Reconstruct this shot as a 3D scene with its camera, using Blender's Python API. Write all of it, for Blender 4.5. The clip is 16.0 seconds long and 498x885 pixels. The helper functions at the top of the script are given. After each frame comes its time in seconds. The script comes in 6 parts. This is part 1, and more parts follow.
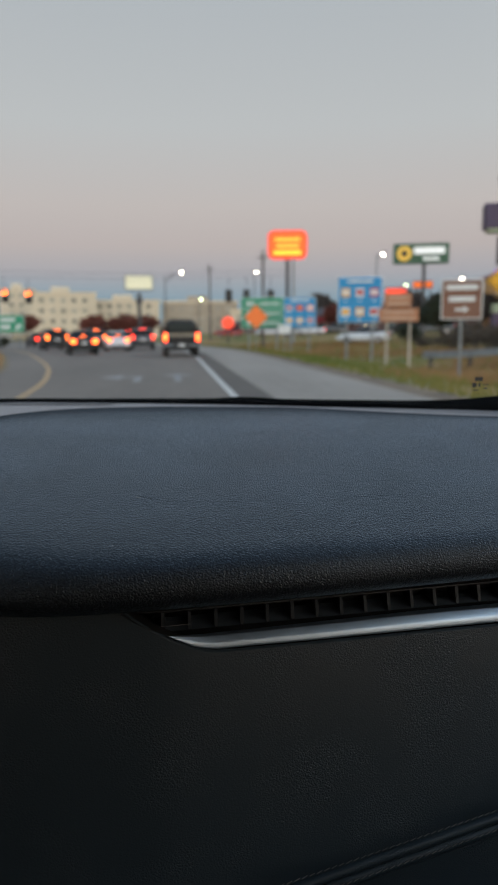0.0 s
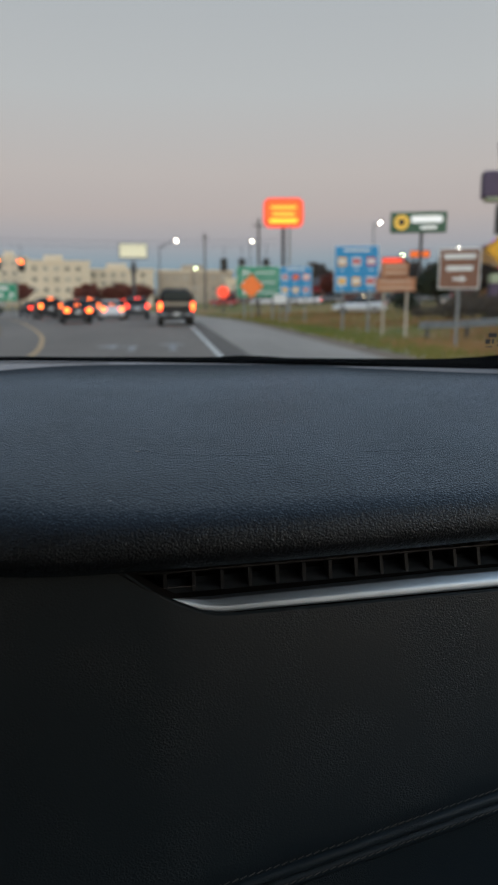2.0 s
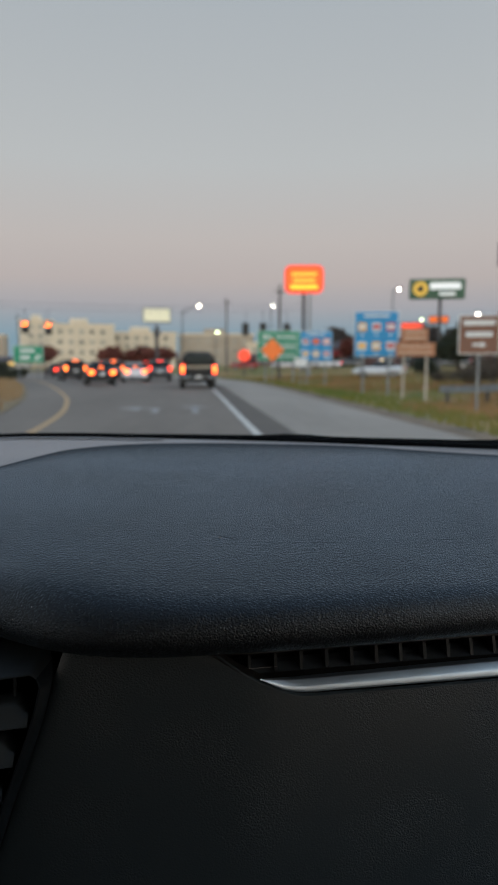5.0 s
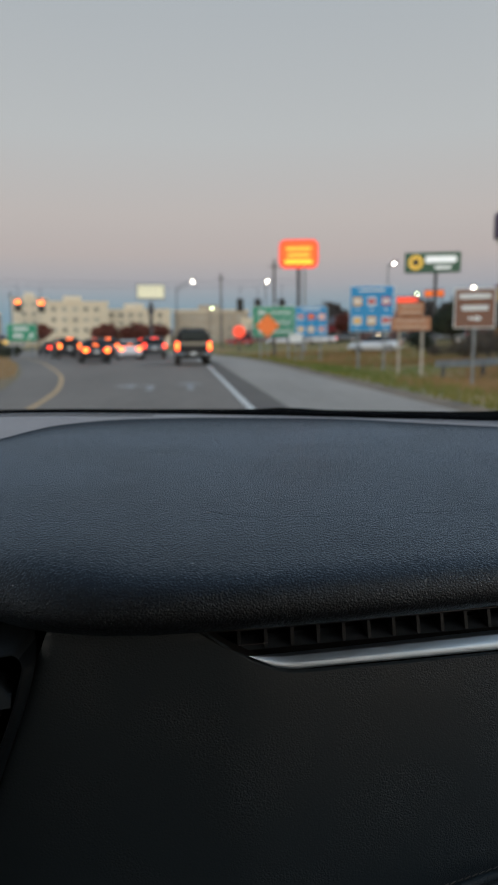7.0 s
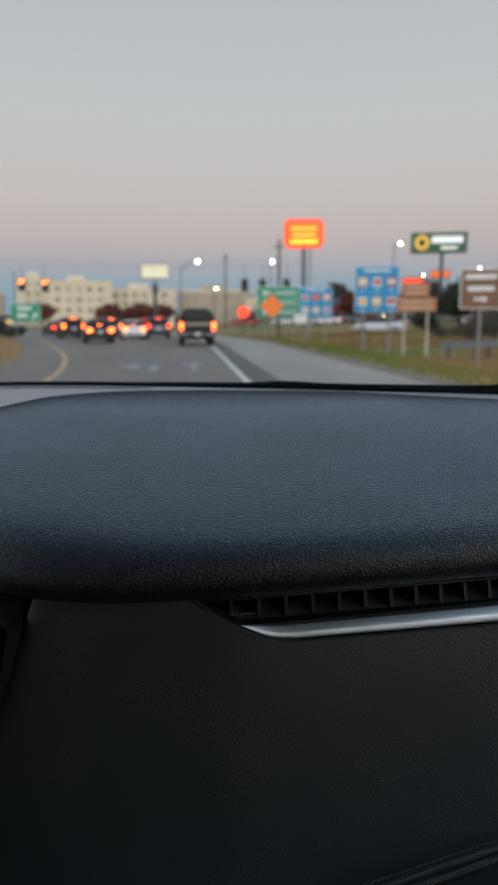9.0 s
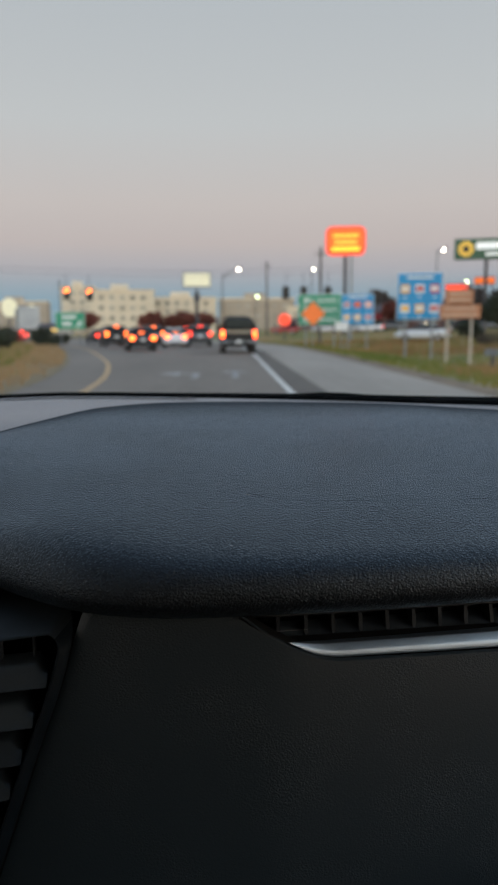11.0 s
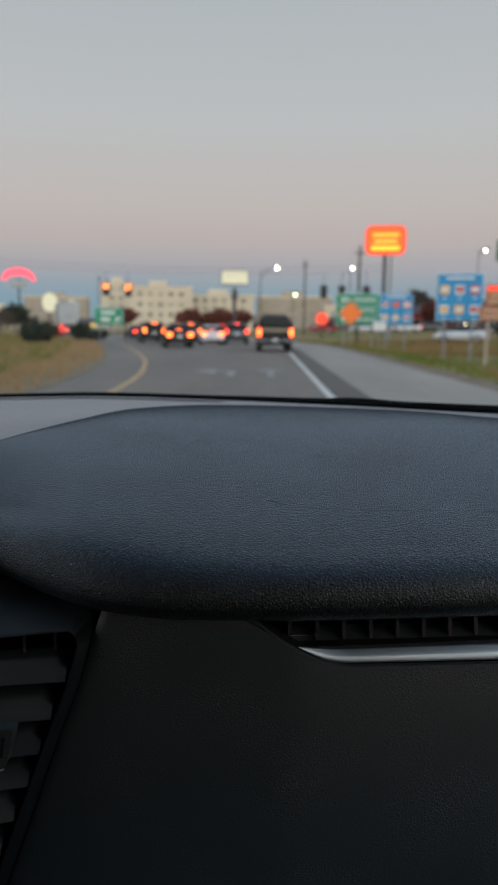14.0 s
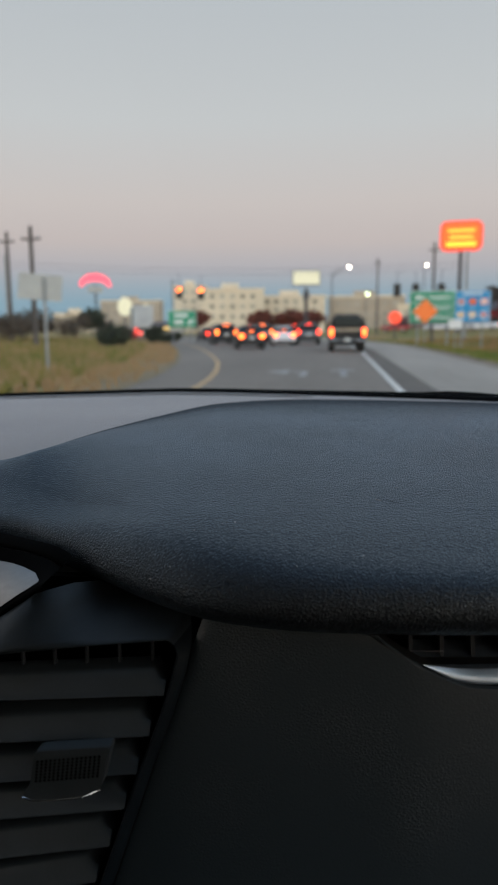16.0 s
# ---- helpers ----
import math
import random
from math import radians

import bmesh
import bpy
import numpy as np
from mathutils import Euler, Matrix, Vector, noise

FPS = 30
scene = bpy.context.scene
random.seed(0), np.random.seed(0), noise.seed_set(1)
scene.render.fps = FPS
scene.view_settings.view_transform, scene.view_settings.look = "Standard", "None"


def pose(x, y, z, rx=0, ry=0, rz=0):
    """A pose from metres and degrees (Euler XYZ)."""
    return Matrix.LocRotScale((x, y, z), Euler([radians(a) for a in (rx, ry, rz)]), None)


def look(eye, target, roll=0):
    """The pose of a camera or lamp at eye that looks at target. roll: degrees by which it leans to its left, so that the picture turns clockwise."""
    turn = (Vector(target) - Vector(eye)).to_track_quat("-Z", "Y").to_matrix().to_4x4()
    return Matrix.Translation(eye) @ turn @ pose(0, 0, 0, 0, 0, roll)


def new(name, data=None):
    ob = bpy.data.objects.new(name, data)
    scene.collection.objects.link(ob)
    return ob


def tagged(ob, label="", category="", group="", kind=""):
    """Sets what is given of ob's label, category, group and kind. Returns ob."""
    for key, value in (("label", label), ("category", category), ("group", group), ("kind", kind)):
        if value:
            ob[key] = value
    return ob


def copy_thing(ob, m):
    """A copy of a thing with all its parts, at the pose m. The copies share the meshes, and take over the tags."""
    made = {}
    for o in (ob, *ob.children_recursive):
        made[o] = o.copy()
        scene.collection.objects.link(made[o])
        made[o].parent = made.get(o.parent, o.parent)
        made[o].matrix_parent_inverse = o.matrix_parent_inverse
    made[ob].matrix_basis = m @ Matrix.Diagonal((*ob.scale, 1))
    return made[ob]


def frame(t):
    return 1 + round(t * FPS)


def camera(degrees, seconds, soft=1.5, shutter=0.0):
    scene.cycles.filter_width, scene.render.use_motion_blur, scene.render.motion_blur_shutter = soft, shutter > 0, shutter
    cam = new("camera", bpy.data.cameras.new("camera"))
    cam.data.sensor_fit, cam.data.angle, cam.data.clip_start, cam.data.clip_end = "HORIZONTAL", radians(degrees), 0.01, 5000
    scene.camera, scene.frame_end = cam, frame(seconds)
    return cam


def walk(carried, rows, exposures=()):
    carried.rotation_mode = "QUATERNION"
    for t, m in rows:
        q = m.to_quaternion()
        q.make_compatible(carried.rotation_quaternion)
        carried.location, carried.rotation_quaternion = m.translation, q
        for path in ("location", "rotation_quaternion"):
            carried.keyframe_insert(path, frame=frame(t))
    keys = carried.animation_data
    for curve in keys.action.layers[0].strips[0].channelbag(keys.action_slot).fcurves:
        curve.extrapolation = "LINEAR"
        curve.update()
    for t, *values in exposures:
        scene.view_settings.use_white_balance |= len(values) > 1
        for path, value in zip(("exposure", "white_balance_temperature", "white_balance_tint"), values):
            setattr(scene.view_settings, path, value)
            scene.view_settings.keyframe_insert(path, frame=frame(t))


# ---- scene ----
cam = camera(38.5, 16.0)
PATH = [
    (0, (0.04, -0.035, 1.315), (0.25, 1.931, 1.011), -0.3),
    (0.5, (0.051, -0.035, 1.314), (0.276, 1.926, 0.988), -0.1),
    (1, (0.052, -0.031, 1.305), (0.305, 1.927, 0.985), -0.0),
    (1.5, (0.067, -0.029, 1.291), (0.388, 1.912, 0.932), 0.0),
    (2, (0.034, 0.007, 1.292), (0.256, 1.957, 0.907), -0.1),
    (2.5, (-0.023, -0.01, 1.316), (0.187, 1.956, 1.013), 0.3),
    (3, (-0.013, -0.038, 1.333), (0.182, 1.932, 1.049), 0.3),
    (3.5, (0.004, -0.028, 1.314), (0.194, 1.946, 1.051), -0.1),
    (4, (-0.011, -0.045, 1.324), (0.164, 1.936, 1.115), -0.1),
    (6.5, (-0.02, -0.016, 1.322), (0.156, 1.96, 1.067), 0.6),
    (7, (-0.01, -0.018, 1.318), (0.171, 1.954, 1.038), -0.3),
    (7.5, (0.026, -0.036, 1.311), (0.211, 1.931, 1.0), -0.6),
    (8, (0.01, -0.004, 1.303), (0.177, 1.96, 0.963), -0.1),
    (8.5, (-0.008, -0.009, 1.312), (0.157, 1.955, 0.974), -0.8),
    (9, (-0.001, -0.003, 1.303), (0.168, 1.962, 0.971), -0.1),
    (9.5, (0.021, -0.016, 1.306), (0.153, 1.951, 0.966), 0.0),
    (10, (-0.007, 0.011, 1.301), (0.076, 1.98, 0.962), -0.0),
    (12.5, (0.0, -0.027, 1.325), (0.045, 1.954, 1.058), -0.2),
    (13, (0.004, -0.002, 1.316), (0.046, 1.973, 1.005), 0.2),
    (13.5, (-0.016, 0.002, 1.314), (0.015, 1.978, 1.007), 0.5),
    (14, (0.006, -0.017, 1.32), (-0.033, 1.957, 1.003), 0.7),
    (14.5, (-0.03, 0.026, 1.308), (-0.158, 1.993, 0.968), 0.2),
    (15, (-0.034, 0.055, 1.297), (-0.222, 2.01, 0.915), 0.0),
    (15.5, (-0.021, 0.032, 1.305), (-0.234, 1.988, 0.944), 0.0),
    (16, (-0.024, 0.032, 1.305), (-0.263, 1.993, 0.99), -0.3),
]
walk(cam, [(t, look(eye, target, roll)) for t, eye, target, roll in PATH], [(0, 0.12), (2, 0.05), (2.5, 0.23), (3, 0.26), (3.5, 0.09), (4, 0.1), (6.5, 0.05), (7.5, 0.1), (9, 0.2), (12.5, 0.18), (13.5, 0.12), (14, 0.10), (14.5, 0.03), (15, 0.22), (16, 0.26)])
cam.data.dof.use_dof = True
cam.data.dof.focus_distance = 0.60
cam.data.dof.aperture_fstop = 10.0

# ---------------------------------------------------------------- world and light
SKY = [
    (0.000, (0.205, 0.325, 0.405)), (0.035, (0.222, 0.330, 0.402)), (0.058, (0.292, 0.350, 0.400)), (0.080, (0.385, 0.376, 0.402)),
    (0.115, (0.475, 0.420, 0.410)), (0.165, (0.508, 0.464, 0.450)), (0.260, (0.484, 0.498, 0.508)),
    (0.420, (0.415, 0.448, 0.480)), (0.520, (0.325, 0.385, 0.445)), (0.650, (0.245, 0.312, 0.400)), (0.800, (0.215, 0.282, 0.375)), (1.000, (0.200, 0.262, 0.355)),
]
world = bpy.data.worlds.new("dusk_sky")
scene.world = world
world.use_nodes = True
wn, wl = world.node_tree.nodes, world.node_tree.links
bg = wn["Background"]
w_co = wn.new("ShaderNodeTexCoord")
w_sep = wn.new("ShaderNodeSeparateXYZ")
w_ramp = wn.new("ShaderNodeValToRGB")
wl.new(w_co.outputs["Generated"], w_sep.inputs[0])
wl.new(w_sep.outputs["Z"], w_ramp.inputs[0])
els = w_ramp.color_ramp.elements
els[0].position, els[0].color = SKY[0][0], (*SKY[0][1], 1)
els[1].position, els[1].color = SKY[-1][0], (*SKY[-1][1], 1)
for p, c in SKY[1:-1]:
    e = els.new(p)
    e.color = (*c, 1)
# the glow of the sunken sun, behind the car and to its right
w_glow = wn.new("ShaderNodeMapRange")
w_glow.interpolation_type = "SMOOTHSTEP"
w_glow.inputs[1].default_value, w_glow.inputs[2].default_value = 0.70, -1.0
w_glow.inputs[3].default_value, w_glow.inputs[4].default_value = 0.0, 1.0
w_mul = wn.new("ShaderNodeMix")
w_mul.data_type, w_mul.blend_type = "RGBA", "MULTIPLY"
w_band = wn.new("ShaderNodeMapRange")
w_band.inputs[1].default_value, w_band.inputs[2].default_value = 0.10, 0.50
w_tone = wn.new("ShaderNodeMix")
w_tone.data_type = "RGBA"
w_tone.inputs["A"].default_value, w_tone.inputs["B"].default_value = (5.6, 4.5, 3.3, 1), (3.5, 4.0, 4.3, 1)
wl.new(w_sep.outputs["Z"], w_band.inputs[0])
wl.new(w_band.outputs[0], w_tone.inputs["Factor"])
wl.new(w_tone.outputs["Result"], w_mul.inputs["B"])
w_dot = wn.new("ShaderNodeVectorMath")
w_dot.operation = "DOT_PRODUCT"
w_dot.inputs[1].default_value = (-0.375, 0.927, 0)
wl.new(w_co.outputs["Generated"], w_dot.inputs[0])
wl.new(w_dot.outputs["Value"], w_glow.inputs[0])
wl.new(w_glow.outputs[0], w_mul.inputs["Factor"])
wl.new(w_ramp.outputs[0], w_mul.inputs["A"])
wl.new(w_mul.outputs["Result"], bg.inputs[0])
bg.inputs[1].default_value = 1.0


# ---------------------------------------------------------------- materials
def tree_of(name):
    m = bpy.data.materials.new(name)
    m.use_nodes = True
    return m, m.node_tree.nodes, m.node_tree.links


def surface(name, a, b, rough=0.6, metal=0.0, scale=8.0, bump=0.0, fine=0.0, spec=0.5, vary=0.0, stretch=(1, 1, 1), coat=0.0):
    """Two tones mixed by large and small noise, with fine relief; vary: shift of value from piece to piece."""
    m, n, l = tree_of(name)
    p = n["Principled BSDF"]
    co = n.new("ShaderNodeTexCoord")
    mp = n.new("ShaderNodeMapping")
    mp.inputs["Scale"].default_value = stretch
    l.new(co.outputs["Object"], mp.inputs[0])
    big, small = n.new("ShaderNodeTexNoise"), n.new("ShaderNodeTexNoise")
    big.inputs["Scale"].default_value, small.inputs["Scale"].default_value = scale, scale * 9.7
    big.inputs["Detail"].default_value = small.inputs["Detail"].default_value = 4
    add = n.new("ShaderNodeMath")
    add.operation = "MULTIPLY_ADD"
    add.inputs[1].default_value, add.inputs[2].default_value = 0.45, 0.0
    ramp = n.new("ShaderNodeMapRange")
    ramp.inputs[1].default_value, ramp.inputs[2].default_value = 0.55, 0.95
    for t in (big, small):
        l.new(mp.outputs[0], t.inputs["Vector"])
    l.new(small.outputs[0], add.inputs[0])
    l.new(big.outputs[0], add.inputs[2])
    l.new(add.outputs[0], ramp.inputs[0])
    mix = n.new("ShaderNodeMix")
    mix.data_type = "RGBA"
    mix.inputs["A"].default_value, mix.inputs["B"].default_value = (*a, 1), (*b, 1)
    l.new(ramp.outputs[0], mix.inputs["Factor"])
    out = mix.outputs["Result"]
    if vary:
        info, mr, hsv = n.new("ShaderNodeObjectInfo"), n.new("ShaderNodeMapRange"), n.new("ShaderNodeHueSaturation")
        mr.inputs[3].default_value, mr.inputs[4].default_value = 1 - vary, 1 + vary
        l.new(info.outputs["Random"], mr.inputs[0])
        l.new(mr.outputs[0], hsv.inputs["Value"])
        l.new(out, hsv.inputs["Color"])
        out = hsv.outputs[0]
    l.new(out, p.inputs["Base Color"])
    p.inputs["Roughness"].default_value, p.inputs["Metallic"].default_value = rough, metal
    p.inputs["Specular IOR Level"].default_value = spec
    p.inputs["Coat Weight"].default_value = coat
    if bump:
        b_, f_ = n.new("ShaderNodeBump"), n.new("ShaderNodeTexNoise")
        f_.inputs["Scale"].default_value = fine or scale * 20
        f_.inputs["Detail"].default_value = 3
        b_.inputs["Strength"].default_value, b_.inputs["Distance"].default_value = 0.6, bump
        l.new(mp.outputs[0], f_.inputs["Vector"])
        l.new(f_.outputs[0], b_.inputs["Height"])
        l.new(b_.outputs[0], p.inputs["Normal"])
    return m


def leather(name, a, b, rough, depth, size=620.0, spec=0.5, patchy=False, sheen=None):
    """Grained soft plastic: short folds with a finer grain, and a slight dustiness."""
    m, n, l = tree_of(name)
    p = n["Principled BSDF"]
    co = n.new("ShaderNodeTexCoord")
    warp = n.new("ShaderNodeTexNoise")
    warp.inputs["Scale"].default_value = 160
    mixv = n.new("ShaderNodeVectorMath")
    mixv.operation = "MULTIPLY_ADD"
    mixv.inputs[1].default_value = (0.0013, 0.0013, 0.0013)
    l.new(co.outputs["Object"], warp.inputs["Vector"])
    l.new(warp.outputs["Color"], mixv.inputs[0])
    l.new(co.outputs["Object"], mixv.inputs[2])
    mp = n.new("ShaderNodeMapping")
    mp.inputs["Scale"].default_value = (1.0, 0.95, 1.15)
    l.new(mixv.outputs[0], mp.inputs[0])
    fold = n.new("ShaderNodeTexNoise")
    fold.inputs["Scale"].default_value, fold.inputs["Detail"].default_value = size * 0.9, 2.5
    fold.inputs["Roughness"].default_value, fold.inputs["Distortion"].default_value = 0.55, 0.5
    l.new(mp.outputs[0], fold.inputs["Vector"])
    # rounded pebbles parted by narrow creases, uneven by the folds
    cell = n.new("ShaderNodeTexVoronoi")
    cell.feature = "DISTANCE_TO_EDGE"
    cell.inputs["Scale"].default_value = size * 0.80
    l.new(mp.outputs[0], cell.inputs["Vector"])
    crease = n.new("ShaderNodeMapRange")
    crease.interpolation_type = "SMOOTHSTEP"
    crease.inputs[1].default_value, crease.inputs[2].default_value = 0.0, 0.30
    l.new(cell.outputs["Distance"], crease.inputs[0])
    swell = n.new("ShaderNodeMapRange")
    swell.interpolation_type = "SMOOTHSTEP"
    swell.inputs[1].default_value, swell.inputs[2].default_value = 0.36, 0.64
    l.new(fold.outputs[0], swell.inputs[0])
    groove = n.new("ShaderNodeMix")
    groove.inputs["Factor"].default_value = 0.45
    l.new(crease.outputs[0], groove.inputs["A"])
    l.new(swell.outputs[0], groove.inputs["B"])
    fine = n.new("ShaderNodeTexNoise")
    fine.inputs["Scale"].default_value, fine.inputs["Detail"].default_value = size * 1.7, 2
    l.new(co.outputs["Object"], fine.inputs["Vector"])
    add = n.new("ShaderNodeMath")
    add.operation = "MULTIPLY_ADD"
    add.inputs[1].default_value = 0.16
    l.new(fine.outputs[0], add.inputs[0])
    l.new(groove.outputs[0], add.inputs[2])
    bp = n.new("ShaderNodeBump")
    bp.inputs["Strength"].default_value, bp.inputs["Distance"].default_value = 1.0, depth
    l.new(add.outputs[0], bp.inputs["Height"])
    l.new(bp.outputs[0], p.inputs["Normal"])
    cloud = n.new("ShaderNodeTexNoise")
    cloud.inputs["Scale"].default_value, cloud.inputs["Detail"].default_value = 9, 5
    l.new(co.outputs["Object"], cloud.inputs["Vector"])
    if patchy:
        blot, soft_edge = n.new("ShaderNodeTexNoise"), n.new("ShaderNodeMapRange")
        blot.inputs["Scale"].default_value, blot.inputs["Detail"].default_value = 14, 3
        soft_edge.inputs[1].default_value, soft_edge.inputs[2].default_value = 0.42, 0.66
        soft_edge.inputs[3].default_value, soft_edge.inputs[4].default_value = 0.15, 1.0
        l.new(co.outputs["Object"], blot.inputs["Vector"])
        l.new(blot.outputs[0], soft_edge.inputs[0])
        l.new(soft_edge.outputs[0], bp.inputs["Strength"])
    mix = n.new("ShaderNodeMix")
    mix.data_type = "RGBA"
    mix.inputs["A"].default_value, mix.inputs["B"].default_value = (*a, 1), (*b, 1)
    l.new(cloud.outputs[0], mix.inputs["Factor"])
    l.new(mix.outputs["Result"], p.inputs["Base Color"])
    mr = n.new("ShaderNodeMapRange")
    mr.inputs[3].default_value, mr.inputs[4].default_value = rough - 0.05, rough + 0.06
    l.new(cloud.outputs[0], mr.inputs[0])
    l.new(mr.outputs[0], p.inputs["Roughness"])
    p.inputs["Specular IOR Level"].default_value = spec
    if sheen is not None:
        # bluish gloss over a matt body, its tint put in for blue sky light
        p.inputs["Specular IOR Level"].default_value = 0.0
        lw, gloss, coat_mix = n.new("ShaderNodeLayerWeight"), n.new("ShaderNodeBsdfGlossy"), n.new("ShaderNodeMixShader")
        amount = n.new("ShaderNodeMapRange")
        amount.inputs[1].default_value, amount.inputs[2].default_value = 0.46, 1.0
        amount.inputs[3].default_value, amount.inputs[4].default_value = 0.058, sheen
        gloss.inputs["Color"].default_value = (0.76, 0.885, 1.0, 1)
        lw.inputs["Blend"].default_value = 0.5
        l.new(lw.outputs["Facing"], amount.inputs[0])
        # gloss cut at grazing angles, in place of a dark reflection along the rear edge
        flat = n.new("ShaderNodeMapRange")
        flat.interpolation_type = "SMOOTHSTEP"
        flat.inputs[1].default_value, flat.inputs[2].default_value = 0.83, 0.935
        flat.inputs[3].default_value, flat.inputs[4].default_value = 1.0, 0.28
        level = n.new("ShaderNodeLayerWeight")
        level.inputs["Blend"].default_value = 0.5
        l.new(bp.outputs[0], lw.inputs["Normal"])
        l.new(level.outputs["Facing"], flat.inputs[0])
        # gloss lowered in the creases stands in for shade between the pebbles
        worn, less, both = n.new("ShaderNodeMapRange"), n.new("ShaderNodeMapRange"), n.new("ShaderNodeMath")
        worn.inputs[3].default_value, worn.inputs[4].default_value = 0.80, 1.10
        less.inputs[1].default_value, less.inputs[2].default_value = 0.3, 0.7
        less.inputs[3].default_value, less.inputs[4].default_value = 0.93, 1.07
        l.new(groove.outputs[0], worn.inputs[0])
        l.new(cloud.outputs[0], less.inputs[0])
        both.operation = "MULTIPLY"
        l.new(worn.outputs[0], both.inputs[0])
        l.new(less.outputs[0], both.inputs[1])
        total = n.new("ShaderNodeMath")
        total.operation = "MULTIPLY"
        l.new(both.outputs[0], total.inputs[0])
        l.new(amount.outputs[0], total.inputs[1])
        matt = n.new("ShaderNodeMath")
        matt.operation = "MULTIPLY"
        l.new(total.outputs[0], matt.inputs[0])
        l.new(flat.outputs[0], matt.inputs[1])
        l.new(matt.outputs[0], coat_mix.inputs[0])
        l.new(mr.outputs[0], gloss.inputs["Roughness"])
        l.new(bp.outputs[0], gloss.inputs["Normal"])
        l.new(p.outputs[0], coat_mix.inputs[1])
        l.new(gloss.outputs[0], coat_mix.inputs[2])
        l.new(coat_mix.outputs[0], n["Material Output"].inputs[0])
    return m


def glow(name, colour, power, base=(0.1, 0.1, 0.1)):
    m, n, l = tree_of(name)
    p = n["Principled BSDF"]
    p.inputs["Base Color"].default_value = (*base, 1)
    p.inputs["Emission Color"].default_value = (*colour, 1)
    p.inputs["Emission Strength"].default_value = power
    return m


PAD = leather("pad_leather", (0.0102, 0.0118, 0.0145), (0.0140, 0.0160, 0.0190), 0.36, 0.00046, 540, sheen=0.41)
PANEL = leather("panel_leather", (0.0235, 0.0345, 0.0430), (0.0305, 0.0440, 0.0540), 0.45, 0.00048, 540, 0.46, patchy=True)
DECK = leather("deck_plastic", (0.274, 0.234, 0.217), (0.350, 0.300, 0.277), 0.50, 0.00055, 420)
BLACK = surface("black_plastic", (0.010, 0.010, 0.011), (0.016, 0.016, 0.017), 0.45, scale=40, bump=0.0001, fine=1500)
PIT = surface("duct_plastic", (0.018, 0.018, 0.019), (0.025, 0.025, 0.026), 0.6, scale=60)
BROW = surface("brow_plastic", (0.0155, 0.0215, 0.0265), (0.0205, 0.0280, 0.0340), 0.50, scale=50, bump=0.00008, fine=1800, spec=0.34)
VANE = surface("vane_plastic", (0.013, 0.0150, 0.0175), (0.018, 0.0205, 0.0240), 0.5, scale=50)
# near-black of the windscreen border, also painted in for shade round the outlet
FRIT_SHADE = surface("frit_shade_black", (0.0015, 0.0015, 0.0015), (0.002, 0.002, 0.002), 0.9, scale=5, spec=0.05)
BROW_SHADE = surface("shaded_brow_plastic", (0.0060, 0.0098, 0.0135), (0.0085, 0.0135, 0.0180), 0.55, scale=50, bump=0.00008, fine=1800, spec=0.10)
FIN = surface("fin_plastic", (0.072, 0.090, 0.108), (0.094, 0.114, 0.134), 0.5, scale=50)
RIB = surface("rib_plastic", (0.024, 0.029, 0.034), (0.031, 0.037, 0.043), 0.5, scale=50, spec=0.3)
SPECK = surface("white_fleck", (0.45, 0.45, 0.45), (0.60, 0.59, 0.58), 0.9, scale=200)
SLAT = surface("slat_plastic", (0.0350, 0.0450, 0.0525), (0.0430, 0.0550, 0.0640), 0.48, scale=50, bump=0.00008, fine=2200)
# blue in this base colour stands in for sky mirrored by the strip
SATIN = surface("sky_tinted_satin", (0.385, 0.475, 0.57), (0.445, 0.545, 0.65), 0.38, 0.88, scale=30, bump=0.00002, fine=900, stretch=(0.1, 1, 1))
LEAF = surface("brushed_silver", (0.27, 0.285, 0.305), (0.34, 0.355, 0.375), 0.45, 0.90, scale=30, bump=0.00002, fine=900, stretch=(0.1, 1, 1))
CHROME = surface("chrome", (0.90, 0.90, 0.90), (0.95, 0.95, 0.95), 0.22, 1.0, scale=40)
THREAD = surface("grey_thread", (0.16, 0.155, 0.15), (0.24, 0.23, 0.22), 0.8, scale=300)
LINT = surface("dust_fleck", (0.18, 0.18, 0.18), (0.32, 0.31, 0.30), 0.9, scale=200)
CABIN = surface("cabin_trim", (0.03, 0.03, 0.03), (0.04, 0.04, 0.04), 0.8, scale=10)

ASPHALT = surface("asphalt", (0.138, 0.112, 0.091), (0.190, 0.156, 0.127), 0.85, scale=0.35, bump=0.006, fine=60, stretch=(1, 0.15, 1))
TAR = surface("dark_asphalt", (0.088, 0.073, 0.061), (0.120, 0.099, 0.082), 0.9, scale=0.5, bump=0.006, fine=60)
CONCRETE = surface("pale_shoulder", (0.240, 0.205, 0.172), (0.320, 0.273, 0.228), 0.85, scale=0.4, bump=0.004, fine=50, stretch=(1, 0.2, 1))
WHITE_LINE = surface("white_road_paint", (0.46, 0.43, 0.39), (0.64, 0.60, 0.54), 0.7, scale=2.5)
YELLOW_LINE = surface("yellow_road_paint", (0.40, 0.245, 0.115), (0.50, 0.32, 0.165), 0.7, scale=2.5)
GRASS = surface("verge_grass", (0.095, 0.122, 0.020), (0.330, 0.180, 0.075), 0.95, scale=0.13, bump=0.05, fine=9)
STEEL = surface("galvanised_steel", (0.20, 0.215, 0.225), (0.29, 0.305, 0.315), 0.5, 0.6, scale=3)
WOODPOLE = surface("weathered_wood", (0.06, 0.05, 0.045), (0.11, 0.095, 0.085), 0.9, scale=3, stretch=(1, 1, 0.2))
